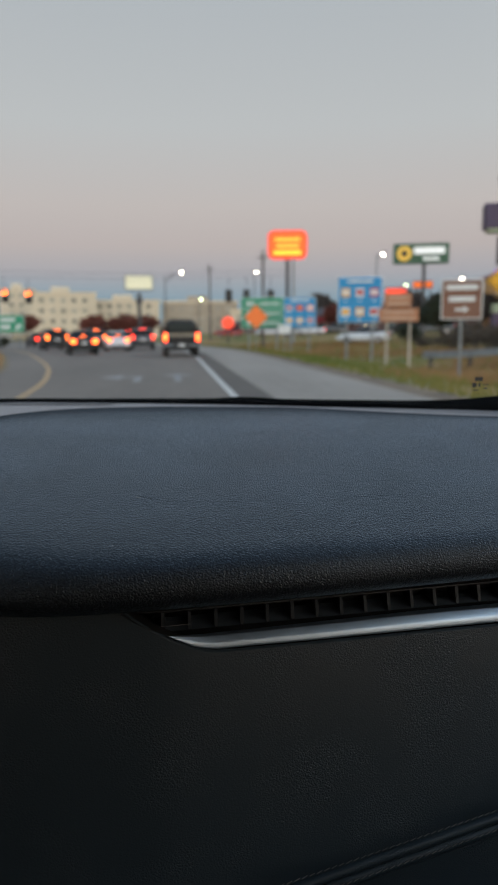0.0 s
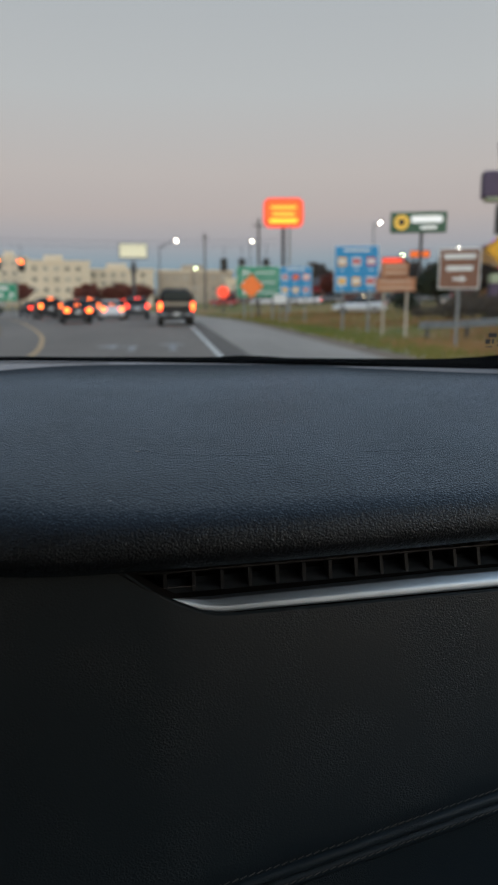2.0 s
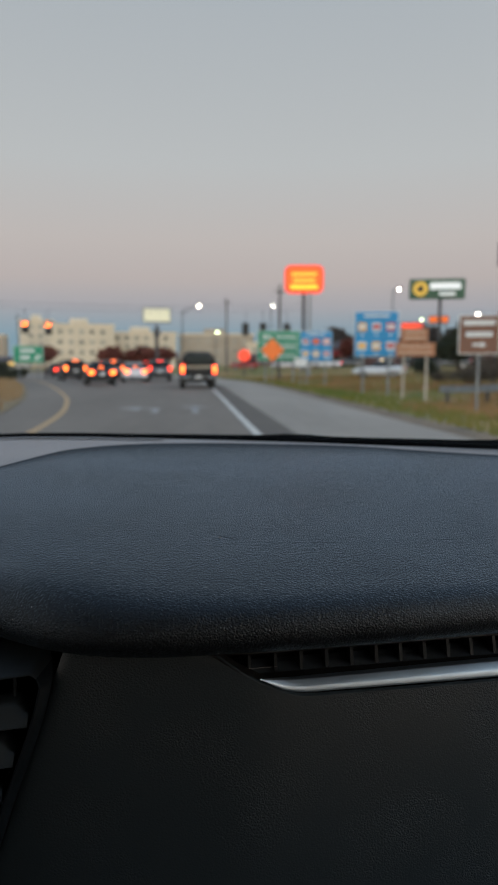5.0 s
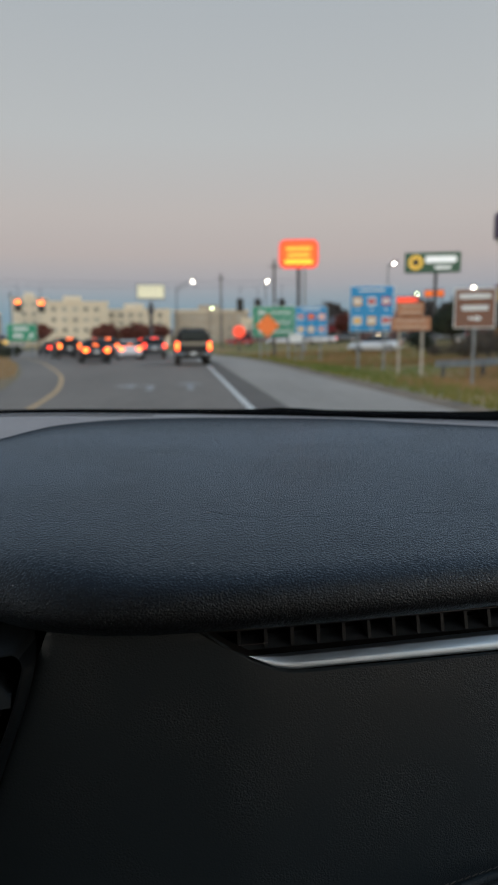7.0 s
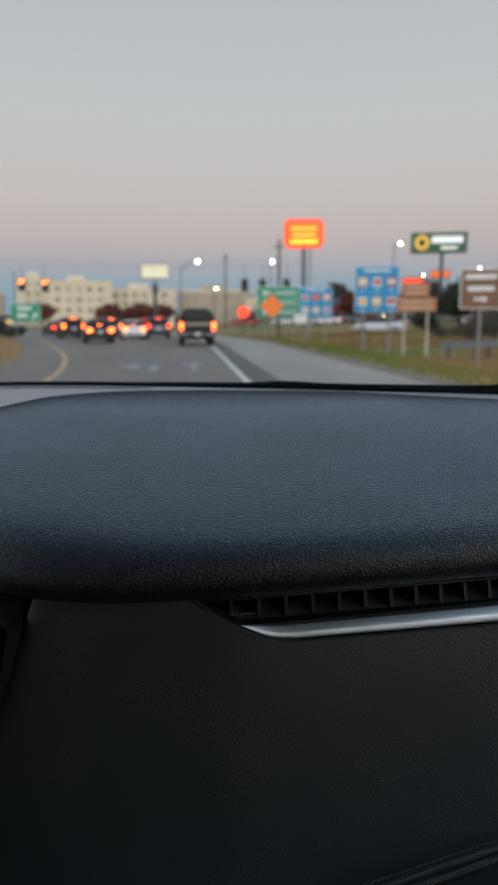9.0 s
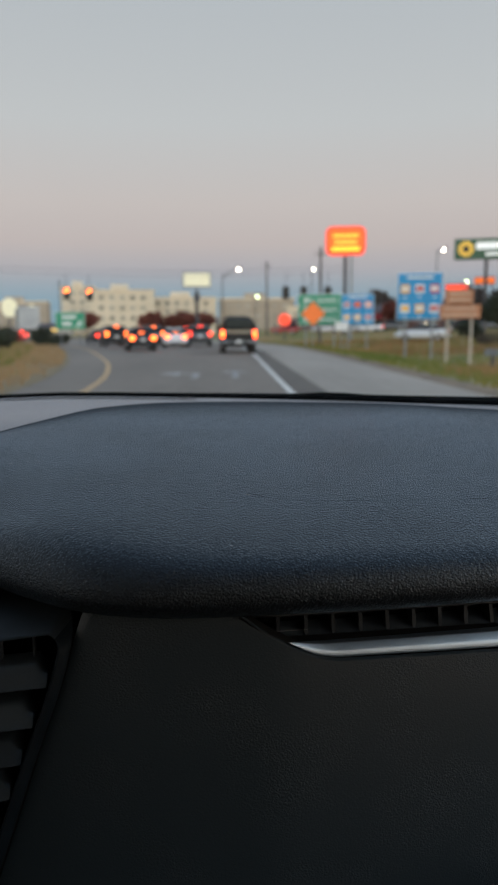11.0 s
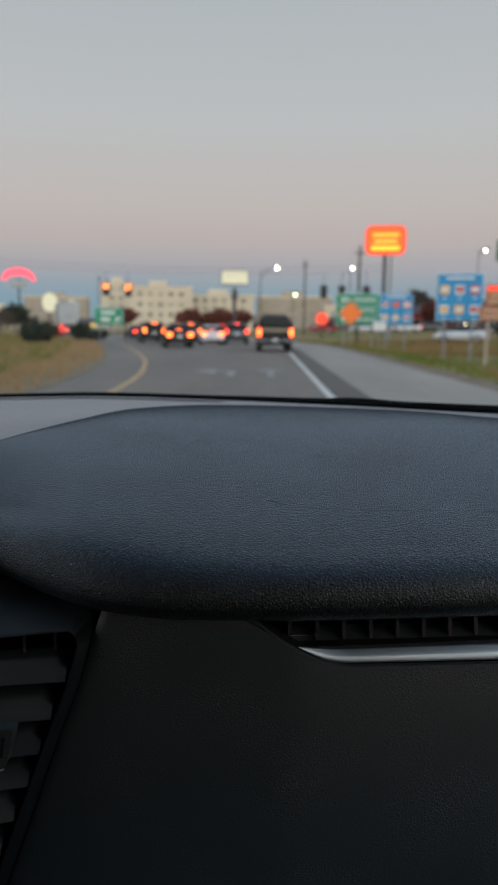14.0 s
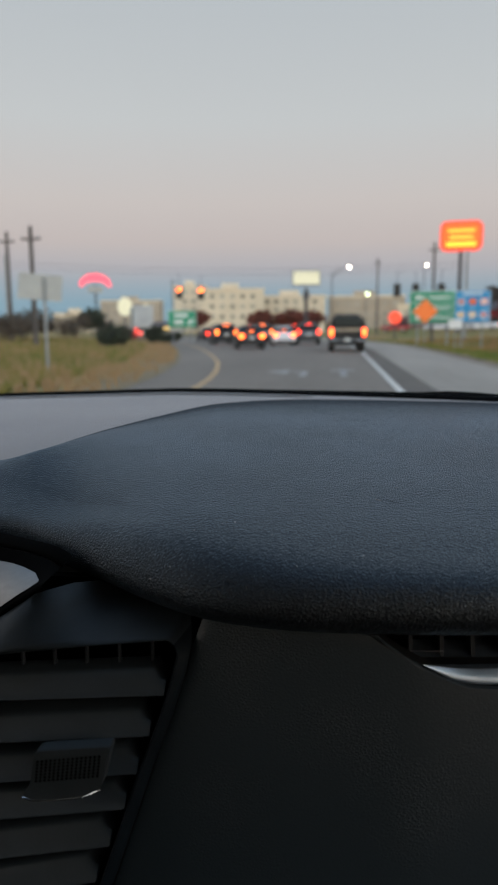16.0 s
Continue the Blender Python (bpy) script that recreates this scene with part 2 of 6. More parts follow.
DARKPOLE = surface("dark_painted_steel", (0.035, 0.035, 0.04), (0.055, 0.055, 0.06), 0.5, scale=2)
GREEN_SIGN = surface("green_sign_sheet", (0.010, 0.22, 0.115), (0.014, 0.27, 0.14), 0.5, scale=1.5)
BLUE_SIGN = surface("blue_sign_sheet", (0.010, 0.225, 0.47), (0.014, 0.265, 0.53), 0.5, scale=1.5)
BROWN_SIGN = surface("brown_sign_sheet", (0.17, 0.075, 0.045), (0.21, 0.095, 0.055), 0.5, scale=1.5)
YELLOW_SIGN = surface("yellow_sign_sheet", (0.75, 0.36, 0.010), (0.82, 0.40, 0.015), 0.5, scale=1.5)
ORANGE_SIGN = surface("orange_sign_sheet", (0.92, 0.19, 0.03), (0.95, 0.22, 0.035), 0.5, scale=1.5)
SHEET_WHITE = surface("white_sign_sheet", (0.62, 0.62, 0.6), (0.72, 0.72, 0.7), 0.5, scale=1.5)
RUST_SIGN = surface("orange_brown_sheet", (0.34, 0.135, 0.06), (0.42, 0.175, 0.08), 0.5, scale=1.5)
PALE_BAR = surface("pale_tan_letters", (0.46, 0.30, 0.20), (0.54, 0.37, 0.26), 0.6, scale=1.5)
PALE_POST = surface("pale_wood_post", (0.38, 0.33, 0.27), (0.48, 0.42, 0.35), 0.8, scale=3, stretch=(1, 1, 0.2))
SHEET_BACK = surface("bare_sign_back", (0.30, 0.31, 0.30), (0.38, 0.385, 0.37), 0.5, 0.3, scale=1.5)
SHEET_RED = surface("red_sign_sheet", (0.45, 0.03, 0.03), (0.52, 0.04, 0.04), 0.5, scale=1.5)
SHEET_BLACK = surface("black_sign_sheet", (0.012, 0.012, 0.012), (0.02, 0.02, 0.02), 0.5, scale=1.5)
SHEET_GREEN = surface("lens_green", (0.02, 0.20, 0.12), (0.03, 0.24, 0.15), 0.5, scale=1.5)
PURPLE = surface("purple_panel", (0.060, 0.038, 0.075), (0.080, 0.052, 0.10), 0.6, scale=0.6)
LIME = surface("lime_band", (0.32, 0.36, 0.24), (0.38, 0.42, 0.29), 0.6, scale=0.6)
STUCCO = surface("ochre_stucco", (0.52, 0.30, 0.12), (0.62, 0.37, 0.16), 0.9, scale=0.5, bump=0.004, fine=30)
STUCCO2 = surface("orange_stucco", (0.42, 0.19, 0.065), (0.50, 0.24, 0.09), 0.9, scale=0.5, bump=0.004, fine=30)
BANDING = surface("pale_band", (0.62, 0.50, 0.36), (0.70, 0.58, 0.43), 0.9, scale=0.6)
AWNING = surface("awning_cloth", (0.14, 0.012, 0.016), (0.20, 0.02, 0.024), 0.85, scale=0.8)
ROOF_RED = surface("red_metal_roof", (0.20, 0.020, 0.050), (0.26, 0.030, 0.065), 0.5, scale=0.4)
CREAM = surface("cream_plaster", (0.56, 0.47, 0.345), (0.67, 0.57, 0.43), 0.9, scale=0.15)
CREAM2 = surface("tan_plaster", (0.34, 0.28, 0.21), (0.42, 0.35, 0.27), 0.9, scale=0.15)
BRICK = surface("brown_brick", (0.10, 0.055, 0.05), (0.15, 0.085, 0.075), 0.9, scale=0.4)
ROOF_DARK = surface("dark_roofing", (0.05, 0.04, 0.045), (0.08, 0.065, 0.07), 0.8, scale=0.4)
PANE = surface("window_pane", (0.03, 0.035, 0.045), (0.05, 0.055, 0.065), 0.08, scale=0.5, vary=0.5, spec=0.8)
# pale base colour in place of what the far panes mirror
PANE_FAR = surface("pale_far_pane", (0.25, 0.225, 0.185), (0.34, 0.305, 0.25), 0.3, scale=0.5, vary=0.4)
PANE_LIT = glow("lit_window", (1.0, 0.62, 0.18), 1.0, (0.4, 0.3, 0.1))
CARGLASS = surface("tinted_glass", (0.008, 0.009, 0.010), (0.012, 0.013, 0.014), 0.12, scale=2, spec=0.35)
TYRE = surface("tyre_rubber", (0.012, 0.012, 0.012), (0.02, 0.02, 0.02), 0.85, scale=8)
RIM = surface("alloy", (0.3, 0.3, 0.31), (0.4, 0.4, 0.41), 0.35, 0.8, scale=6)
PAINT_BLACK = surface("black_car_paint", (0.012, 0.011, 0.011), (0.018, 0.016, 0.015), 0.45, scale=2, coat=0.1, spec=0.3)
PAINT_WHITE = surface("white_car_paint", (0.55, 0.56, 0.58), (0.62, 0.63, 0.64), 0.4, scale=2, coat=0.15)
PAINT_GREY = surface("grey_car_paint", (0.09, 0.095, 0.10), (0.12, 0.125, 0.13), 0.3, 0.4, scale=2, coat=0.15)
PAINT_RED = surface("red_car_paint", (0.30, 0.03, 0.03), (0.36, 0.04, 0.04), 0.4, scale=2, coat=0.15)
PAINT_GOLD = surface("tan_stripe_paint", (0.24, 0.20, 0.145), (0.30, 0.25, 0.18), 0.4, scale=2)
TRAILER = surface("trailer_sheet", (0.30, 0.31, 0.31), (0.40, 0.41, 0.41), 0.45, scale=0.7)
BRAKE = glow("brake_light", (1.0, 0.046, 0.020), 4.8, (0.3, 0.01, 0.01))
BRAKE_HOT = glow("hot_brake_light", (1.0, 0.150, 0.022), 8.0, (0.3, 0.05, 0.01))
LAMP_WHITE = glow("lamp_glow", (1.0, 0.93, 0.80), 34.0, (0.6, 0.6, 0.6))
LAMP_GREENISH = glow("pale_green_lamp", (0.8, 1.0, 0.55), 16.0, (0.6, 0.6, 0.5))
LAMP_WARM = glow("warm_lamp", (1.0, 0.72, 0.40), 16.0, (0.6, 0.5, 0.4))
SIGNAL_RED = glow("signal_red", (1.0, 0.14, 0.03), 22.0, (0.3, 0.02, 0.02))
NEON_RED = glow("neon_red", (1.0, 0.075, 0.030), 1.25, (0.15, 0.015, 0.01))
NEON_PINK = glow("neon_pink", (1.0, 0.09, 0.13), 1.3, (0.4, 0.05, 0.08))
NEON_ORANGE = glow("neon_orange", (1.0, 0.17, 0.015), 0.85, (0.2, 0.05, 0.01))
NEON_AMBER = glow("neon_amber", (1.0, 0.42, 0.03), 1.4, (0.5, 0.3, 0.05))
AMBER_DIM = glow("dim_amber", (0.9, 0.55, 0.06), 0.45, (0.5, 0.3, 0.05))
NEON_YELLOW = glow("neon_yellow", (0.95, 0.80, 0.04), 0.75, (0.5, 0.45, 0.05))
NEON_MAGENTA = glow("neon_magenta", (1.0, 0.07, 0.30), 0.8, (0.4, 0.05, 0.15))
NEON_VIOLET = glow("neon_violet", (0.28, 0.09, 0.60), 0.5, (0.2, 0.08, 0.4))
LED_WHITE = glow("led_white", (1.0, 0.82, 1.0), 1.6, (0.5, 0.5, 0.5))
LED_VIOLET = glow("led_violet", (0.85, 0.30, 1.0), 1.4, (0.4, 0.2, 0.5))
PANEL_WARM = glow("warm_sign_panel", (0.85, 0.78, 0.52), 0.42, (0.5, 0.48, 0.35))
PANEL_WHITE = glow("white_letters", (0.90, 0.92, 0.90), 0.5, (0.6, 0.6, 0.6))

GLASS, gn, gl = tree_of("windscreen_glass")
gn.remove(gn["Principled BSDF"])
g_t, g_g, g_m = gn.new("ShaderNodeBsdfTransparent"), gn.new("ShaderNodeBsdfGlossy"), gn.new("ShaderNodeMixShader")
g_m.inputs[0].default_value = 0.02
g_g.inputs["Roughness"].default_value = 0.02
g_t.inputs[0].default_value = (0.97, 0.98, 0.975, 1)
gl.new(g_t.outputs[0], g_m.inputs[1])
gl.new(g_g.outputs[0], g_m.inputs[2])
gl.new(g_m.outputs[0], gn["Material Output"].inputs[0])


# ---------------------------------------------------------------- builders
def part(name, bm, material, parent=None, label="", smooth=False):
    me = bpy.data.meshes.new(name)
    bm.normal_update()
    bm.to_mesh(me)
    bm.free()
    for mt in material if isinstance(material, (list, tuple)) else [material]:
        me.materials.append(mt)
    if smooth:
        for p in me.polygons:
            p.use_smooth = True
    ob = new(name, me)
    if parent is not None:
        ob.parent = parent
    if label:
        ob["label"] = label
    return ob


def thing(name, m=None, label="", category="", group="", kind=""):
    ob = new(name)
    if m is not None:
        ob.matrix_basis = m
    return tagged(ob, label, category, group, kind)


def box(bm, x0, x1, y0, y1, z0, z1, bevel=0.0, mat=0):
    r = bmesh.ops.create_cube(bm, size=1)
    vs = r["verts"]
    for v in vs:
        v.co = Vector(((x0 + x1) / 2 + v.co.x * (x1 - x0), (y0 + y1) / 2 + v.co.y * (y1 - y0), (z0 + z1) / 2 + v.co.z * (z1 - z0)))
    faces = {f for v in vs for f in v.link_faces}
    for f in faces:
        f.material_index = mat
    if bevel:
        edges = list({e for v in vs for e in v.link_edges})
        bmesh.ops.bevel(bm, geom=edges, offset=bevel, segments=2, affect="EDGES", profile=0.5, material=-1)
    return bm


def slab(x0, x1, y0, y1, z0, z1, bevel=0.0):
    return box(bmesh.new(), x0, x1, y0, y1, z0, z1, bevel)


def tube(bm, a, b, r0, r1=None, seg=10, caps=True):
    a, b = Vector(a), Vector(b)
    d = b - a
    r1 = r0 if r1 is None else r1
    res = bmesh.ops.create_cone(bm, cap_ends=caps, segments=seg, radius1=r0, radius2=r1, depth=d.length)
    q = d.to_track_quat("Z", "Y").to_matrix().to_4x4()
    bmesh.ops.transform(bm, matrix=Matrix.Translation((a + b) / 2) @ q, verts=res["verts"])
    return bm


def rod(a, b, r0, r1=None, seg=10):
    return tube(bmesh.new(), a, b, r0, r1, seg)


def disc(bm, c, r, y_thick, seg=16, axis="Y"):
    res = bmesh.ops.create_cone(bm, cap_ends=True, segments=seg, radius1=r, radius2=r, depth=y_thick)
    turn = {"Y": (90, 0, 0), "X": (0, 90, 0), "Z": (0, 0, 0)}[axis]
    bmesh.ops.transform(bm, matrix=pose(*c, *turn), verts=res["verts"])
    return bm


def prism(pts, y0, y1):
    """A plate with the outline pts (x, z) between y0 (front) and y1."""
    bm = bmesh.new()
    f = [bm.verts.new((x, y0, z)) for x, z in pts]
    b = [bm.verts.new((x, y1, z)) for x, z in pts]
    bm.faces.new(f)
    bm.faces.new(b[::-1])
    k = len(pts)
    for i in range(k):
        bm.faces.new((f[i], b[i], b[(i + 1) % k], f[(i + 1) % k]))
    bmesh.ops.recalc_face_normals(bm, faces=bm.faces)
    return bm


def grid_mesh(rows):
    """A sheet through rows of points."""
    bm = bmesh.new()
    vs = [[bm.verts.new(p) for p in r] for r in rows]
    for i in range(len(vs) - 1):
        for j in range(len(vs[0]) - 1):
            bm.faces.new((vs[i][j], vs[i][j + 1], vs[i + 1][j + 1], vs[i + 1][j]))
    return bm


def spline(keys, u):
    """Smooth interpolation through keys [(u, value...)]."""
    us = [k[0] for k in keys]
    if u <= us[0]:
        return Vector(keys[0][1:])
    if u >= us[-1]:
        return Vector(keys[-1][1:])
    i = max(j for j in range(len(us)) if us[j] <= u)
    i = min(i, len(us) - 2)
    p = [Vector(keys[max(0, min(len(keys) - 1, i + d))][1:]) for d in (-1, 0, 1, 2)]
    t = (u - us[i]) / (us[i + 1] - us[i])
    return 0.5 * ((2 * p[1]) + (p[2] - p[0]) * t + (2 * p[0] - 5 * p[1] + 4 * p[2] - p[3]) * t * t + (3 * p[1] - p[0] - 3 * p[2] + p[3]) * t ** 3)


def lerp_table(tab, x):
    return float(np.interp(x, [a for a, _ in tab], [b for _, b in tab]))


def at(az, d, z=0.0):
    """A place d metres away at az degrees to the right of straight ahead."""
    return (d * math.sin(radians(az)), d * math.cos(radians(az)), z)


# ---------------------------------------------------------------- the car's dashboard
# lip: crest of the rolled front edge; back: where the padding meets the grey deck
LIP = [(0, -0.62, 0.690), (1, -0.45, 0.625), (2, -0.36, 0.592), (3, -0.286, 0.568), (4, -0.24, 0.540), (5, -0.20, 0.511), (6, -0.15, 0.471),
       (7, -0.104, 0.443), (8, -0.05, 0.431), (9, 0.015, 0.433), (10, 0.10, 0.441), (11, 0.20, 0.455), (12, 0.30, 0.470), (13, 0.40, 0.485),
       (14, 0.55, 0.510), (15, 0.85, 0.560)]
BACK = [(0, -0.60, 0.76, 1.160), (1, -0.43, 0.70, 1.172), (2, -0.345, 0.665, 1.182), (3, -0.302, 0.67, 1.1925), (4, -0.286, 0.73, 1.1945), (5, -0.270, 0.80, 1.1945),
        (6, -0.236, 0.93, 1.1925), (7, -0.193, 1.04, 1.1912), (8, -0.115, 1.115, 1.191), (9, 0.00, 1.14, 1.190), (10, 0.10, 1.125, 1.190), (11, 0.21, 1.095, 1.190),
        (12, 0.315, 1.022, 1.191), (13, 0.43, 0.945, 1.193), (14, 0.58, 0.85, 1.197), (15, 0.85, 0.72, 1.197)]


def pad_section(u):
    lip, back = spline(LIP, u), spline(BACK, u)
    out = []
    # from under the lip, round its front and onto the top
    span = (Vector(back.xy) - Vector(lip.xy)).length
    soft = min(1.0, max(0.0, span - 0.10) / 0.40)
    lean = (back.z - 1.1545) / max(0.03, span - 0.01)

    def crest(dy, z):
        """On the long sections a soft crest, on the short ones a straight rise to the back."""
        return soft * z + (1 - soft) * (1.1545 + (dy - 0.0105) * lean)

    # the corner beside the outlet stands higher, with a longer slope up to its crest
    roll = max(0.0, 1 - abs(u - 6.4) / 3.0)
    roll = roll * roll * (3 - 2 * roll)
    for dy, z in ((0.075, 1.118), (0.045, 1.1175), (0.030, 1.1183), (0.018, 1.1205), (0.009, 1.1245), (0.003, 1.1305), (0.0005, 1.1385), (0.0015, 1.1455), (0.005, 1.1520), (0.0105, crest(0.0105, 1.1565)), (0.019, crest(0.019, 1.1600)), (0.032, crest(0.032, 1.1628)), (0.046, crest(0.046, 1.1650))):
        if z > 1.14:
            ty, tz = ((0.0045, 1.1475), (0.0105, 1.1555), (0.0180, 1.1620), (0.0270, 1.1668), (0.0390, 1.1705), (0.0530, 1.1735))[len(out) - 7]
            dy, z = dy + (ty - dy) * roll, z + (tz - z) * roll
        out.append(Vector((lip.x, lip.y + dy, z)))
    start = out[-1]
    depth = (Vector((back.x, back.y)) - Vector((start.x, start.y))).length
    n = 30
    for i in range(1, n + 1):
        w = (i / n) ** 1.4
        p = start.lerp(Vector(back), w)
        p.z += 0.0225 * min(1, depth / 0.55) * 2.62 * w ** 0.9 * (1 - w) ** 0.55 * (1 if w < 1 else 0)
        out.append(p)
    end = out[-1]
    away = Vector((back.x - start.x, back.y - start.y, 0)).normalized()
    out.append(end + away * 0.006 + Vector((0, 0, -0.004)))
    out.append(end + away * 0.009 + Vector((0, 0, -0.012)))
    return out


dashboard = thing("dashboard", pose(0, 0, 0), "black soft-touch car dashboard with padded top and satin silver trim", "dashboard")
part("top_pad", grid_mesh([pad_section(i * 0.1) for i in range(151)]), PAD, dashboard, "rolled black grained leather pad", True)

# grey deck under the windscreen
GLASS_FOOT = [(-1.4, 1.10), (-0.9, 1.20), (-0.6, 1.235), (-0.3, 1.238), (0.0, 1.212), (0.16, 1.185), (0.3, 1.13), (0.45, 1.055), (0.52, 1.01), (0.6, 0.94), (0.75, 0.80), (0.95, 0.62)]


def deck_z(x, y):
    near_glass = max(0.0, min(1.0, (y - lerp_table(GLASS_FOOT, x) + 0.14) / 0.14))
    lift = near_glass * lerp_table([(-0.2, 0.0085), (0.05, 0.0045), (0.16, 0.0030), (0.30, 0.0025), (0.45, 0.0045), (0.7, 0.010)], x)
    return 1.1895 - max(0.0, 0.95 - y) * 0.09 - max(0.0, -0.3 - x) * 0.03 + lift


rows = []
for i in range(95):
    x = -1.4 + i * 0.025
    y1 = lerp_table(GLASS_FOOT, x)
    y0 = min(0.68, y1 - 0.03)
    rows.append([(x, y0 + (y1 - y0) * j / 16, deck_z(x, y0 + (y1 - y0) * j / 16)) for j in range(17)])
part("rear_deck", grid_mesh(rows), DECK, dashboard, "grey grained deck under the windscreen", True)
# demister slot and the seam beside the pillar
part("demister_slot", grid_mesh([[(x, lerp_table(GLASS_FOOT, x) - o, deck_z(x, lerp_table(GLASS_FOOT, x) - o) + 0.0015) for o in (0.030, 0.022)] for x in np.linspace(-0.62, -0.06, 24)]), PIT, dashboard, "black demister slot")
part("deck_seam", grid_mesh([[(x, lerp_table(GLASS_FOOT, x) - 0.012 - o - (x - 0.36) * 0.10, deck_z(x, lerp_table(GLASS_FOOT, x) - 0.02) + 0.0025) for o in (0.008, 0.003)] for x in np.linspace(0.36, 0.9, 24)]), PIT, dashboard, "thin black seam")


# panel in front of the knees
def face_y(x, z):
    return 0.468 + max(0.0, x - 0.03) * 0.128 - 0.20 * (1.11 - z)


def panel_top(x):
    return lerp_table([(-0.2, 1.122), (-0.012, 1.122), (0.000, 1.114), (0.012, 1.105), (0.034, 1.0918), (0.045, 1.0868), (0.053, 1.0828), (0.0615, 1.0807), (0.070, 1.0795), (0.10, 1.0790), (0.143, 1.0782), (0.235, 1.0772), (0.9, 1.068)], x)


def panel_left(z):
    return -0.1095 - (1.115 - z) * 0.355


def stitch_z(x):
    return 0.8895 + 0.145 * x


rows = []
for j in range(41):
    row = []
    for i in range(61):
        t = i / 60
        z = 1.125 - (1.125 - 0.72) * j / 40
        x = panel_left(z) + (0.9 - panel_left(z)) * t ** 1.4
        z = min(z, panel_top(x)) if j == 0 else min(z, panel_top(x) - 0.0005 * j)
        y = face_y(x, z) + (0.004 if j == 0 else 0) + 0.0035 * max(0, 1 - t * 40)
        dz = z - stitch_z(x)
        y += 0.004 * max(0.0, min(1.0, -dz / 0.004)) + 0.034 * max(0.0, min(1.0, (-dz - 0.019) / 0.012))
        row.append((x, y, z))
    rows.append(row)
part("knee_panel", grid_mesh(rows), PANEL, dashboard, "black grained leather knee panel", True)


def ridge(f, r, seg=8, n=80, x0=-0.2, x1=0.8):
    bm = bmesh.new()
    ring = []
    for i in range(n):
        x = x0 + (x1 - x0) * i / (n - 1)
        c = Vector(f(x))
        ring.append([bm.verts.new(c + Vector((0, -math.sin(a) * r, math.cos(a) * r))) for a in [math.pi * 2 * k / seg for k in range(seg)]])
    for a, b in zip(ring, ring[1:]):
        for k in range(seg):
            bm.faces.new((a[k], b[k], b[(k + 1) % seg], a[(k + 1) % seg]))
    return bm


part("stitched_roll", ridge(lambda x: (x, face_y(x, stitch_z(x) - 0.0075) + 0.0025, stitch_z(x) - 0.0075), 0.0042), PANEL, dashboard, "narrow black leather roll", True)
part("lower_roll", ridge(lambda x: (x, face_y(x, stitch_z(x) - 0.0165) + 0.0045, stitch_z(x) - 0.0165), 0.0052), PANEL, dashboard, "folded leather edge under the roll", True)
for name, dz, dy in (("upper_stitching", 0.0, -0.0012), ("lower_stitching", -0.0152, -0.0010)):
    bm = bmesh.new()
    for i in range(150):
        x = -0.16 + i * 0.0059
        z = stitch_z(x) + dz
        y = face_y(x, z) + dy
        tube(bm, (x, y, z), (x + 0.0040, y, z + 0.0024), 0.00042, 0.00034, 5)
    part(name, bm, THREAD, dashboard, "row of grey thread stitches")


# slim vent over the silver strip
def strip_y(x):
    return 0.4665 + max(0.0, x - 0.03) * 0.128


STRIP_LOW = [(0.034, 1.0934), (0.045, 1.0873), (0.053, 1.0833), (0.0615, 1.0812), (0.070, 1.0800), (0.10, 1.0796), (0.143, 1.0788), (0.235, 1.0778), (0.9, 1.069)]
STRIP_TOP = [(0.034, 1.0938), (0.045, 1.0924), (0.060, 1.0909), (0.10, 1.0907), (0.143, 1.0908), (0.235, 1.0912), (0.9, 1.083)]
rows = []
for i in range(90):
    x = 0.034 + (0.86 - 0.034) * (i / 89) ** 1.5
    low = lerp_table(STRIP_LOW, x)
    y = strip_y(x)
    k = max(0.03, (lerp_table(STRIP_TOP, x) - low) / 0.0131)
    rows.append([(x, y + dy * k, low + dz * k) for dy, dz in ((0.014, 0.0100), (0.0062, 0.0108), (0.0054, 0.0108), (0.0047, 0.0101), (0.0029, 0.0078), (0.0014, 0.0059), (0.0010, 0.0051), (0.0006, 0.0042), (0.0001, 0.0018), (-0.0001, 0.0006), (0.0002, -0.0001), (0.010, 0.0))])
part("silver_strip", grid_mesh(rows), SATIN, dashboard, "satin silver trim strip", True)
rows = []
for i in range(60):
    x = -0.012 + (0.87 + 0.012) * i / 59
    y = strip_y(max(x, 0.03))
    lo = min(1.089, panel_top(x)) if x > 0.03 else panel_top(x) - 0.002
    rows.append([(x, y + 0.012, lo - 0.006), (x, y + 0.055, lo - 0.014), (x, y + 0.075, 1.100), (x, y + 0.07, 1.119)])
part("vent_duct", grid_mesh(rows), PIT, dashboard, "black vent duct")
part("vent_sill", grid_mesh([[(x, strip_y(x) + dy, z - 0.006 * (x - 0.03)) for dy, z in ((0.0125, 1.0850), (0.0145, 1.0868), (0.0220, 1.0880), (0.0235, 1.0878), (0.0240, 1.0866), (0.0260, 1.0860))] for x in np.linspace(0.02, 0.86, 60)]), BLACK, dashboard, "black vent sill")
part("vent_floor", grid_mesh([[(x, strip_y(max(x, 0.03)) + 0.0240, 1.0872 - 0.006 * (x - 0.03)), (x, strip_y(max(x, 0.03)) + 0.0400, 1.0884 - 0.006 * (x - 0.03)), (x, strip_y(max(x, 0.03)) + 0.0460, 1.0900 - 0.006 * (x - 0.03))] for x in np.linspace(0.02, 0.86, 60)]), FIN, dashboard, "dark grey vent floor")
part("vent_rim", ridge(lambda x: (x, strip_y(max(x, 0.03)) + 0.029, 1.1018 - 0.004 * (x - 0.03)), 0.0011, 8, 80, 0.010, 0.84), VANE, dashboard, "thin rim along the top of the vent", True)
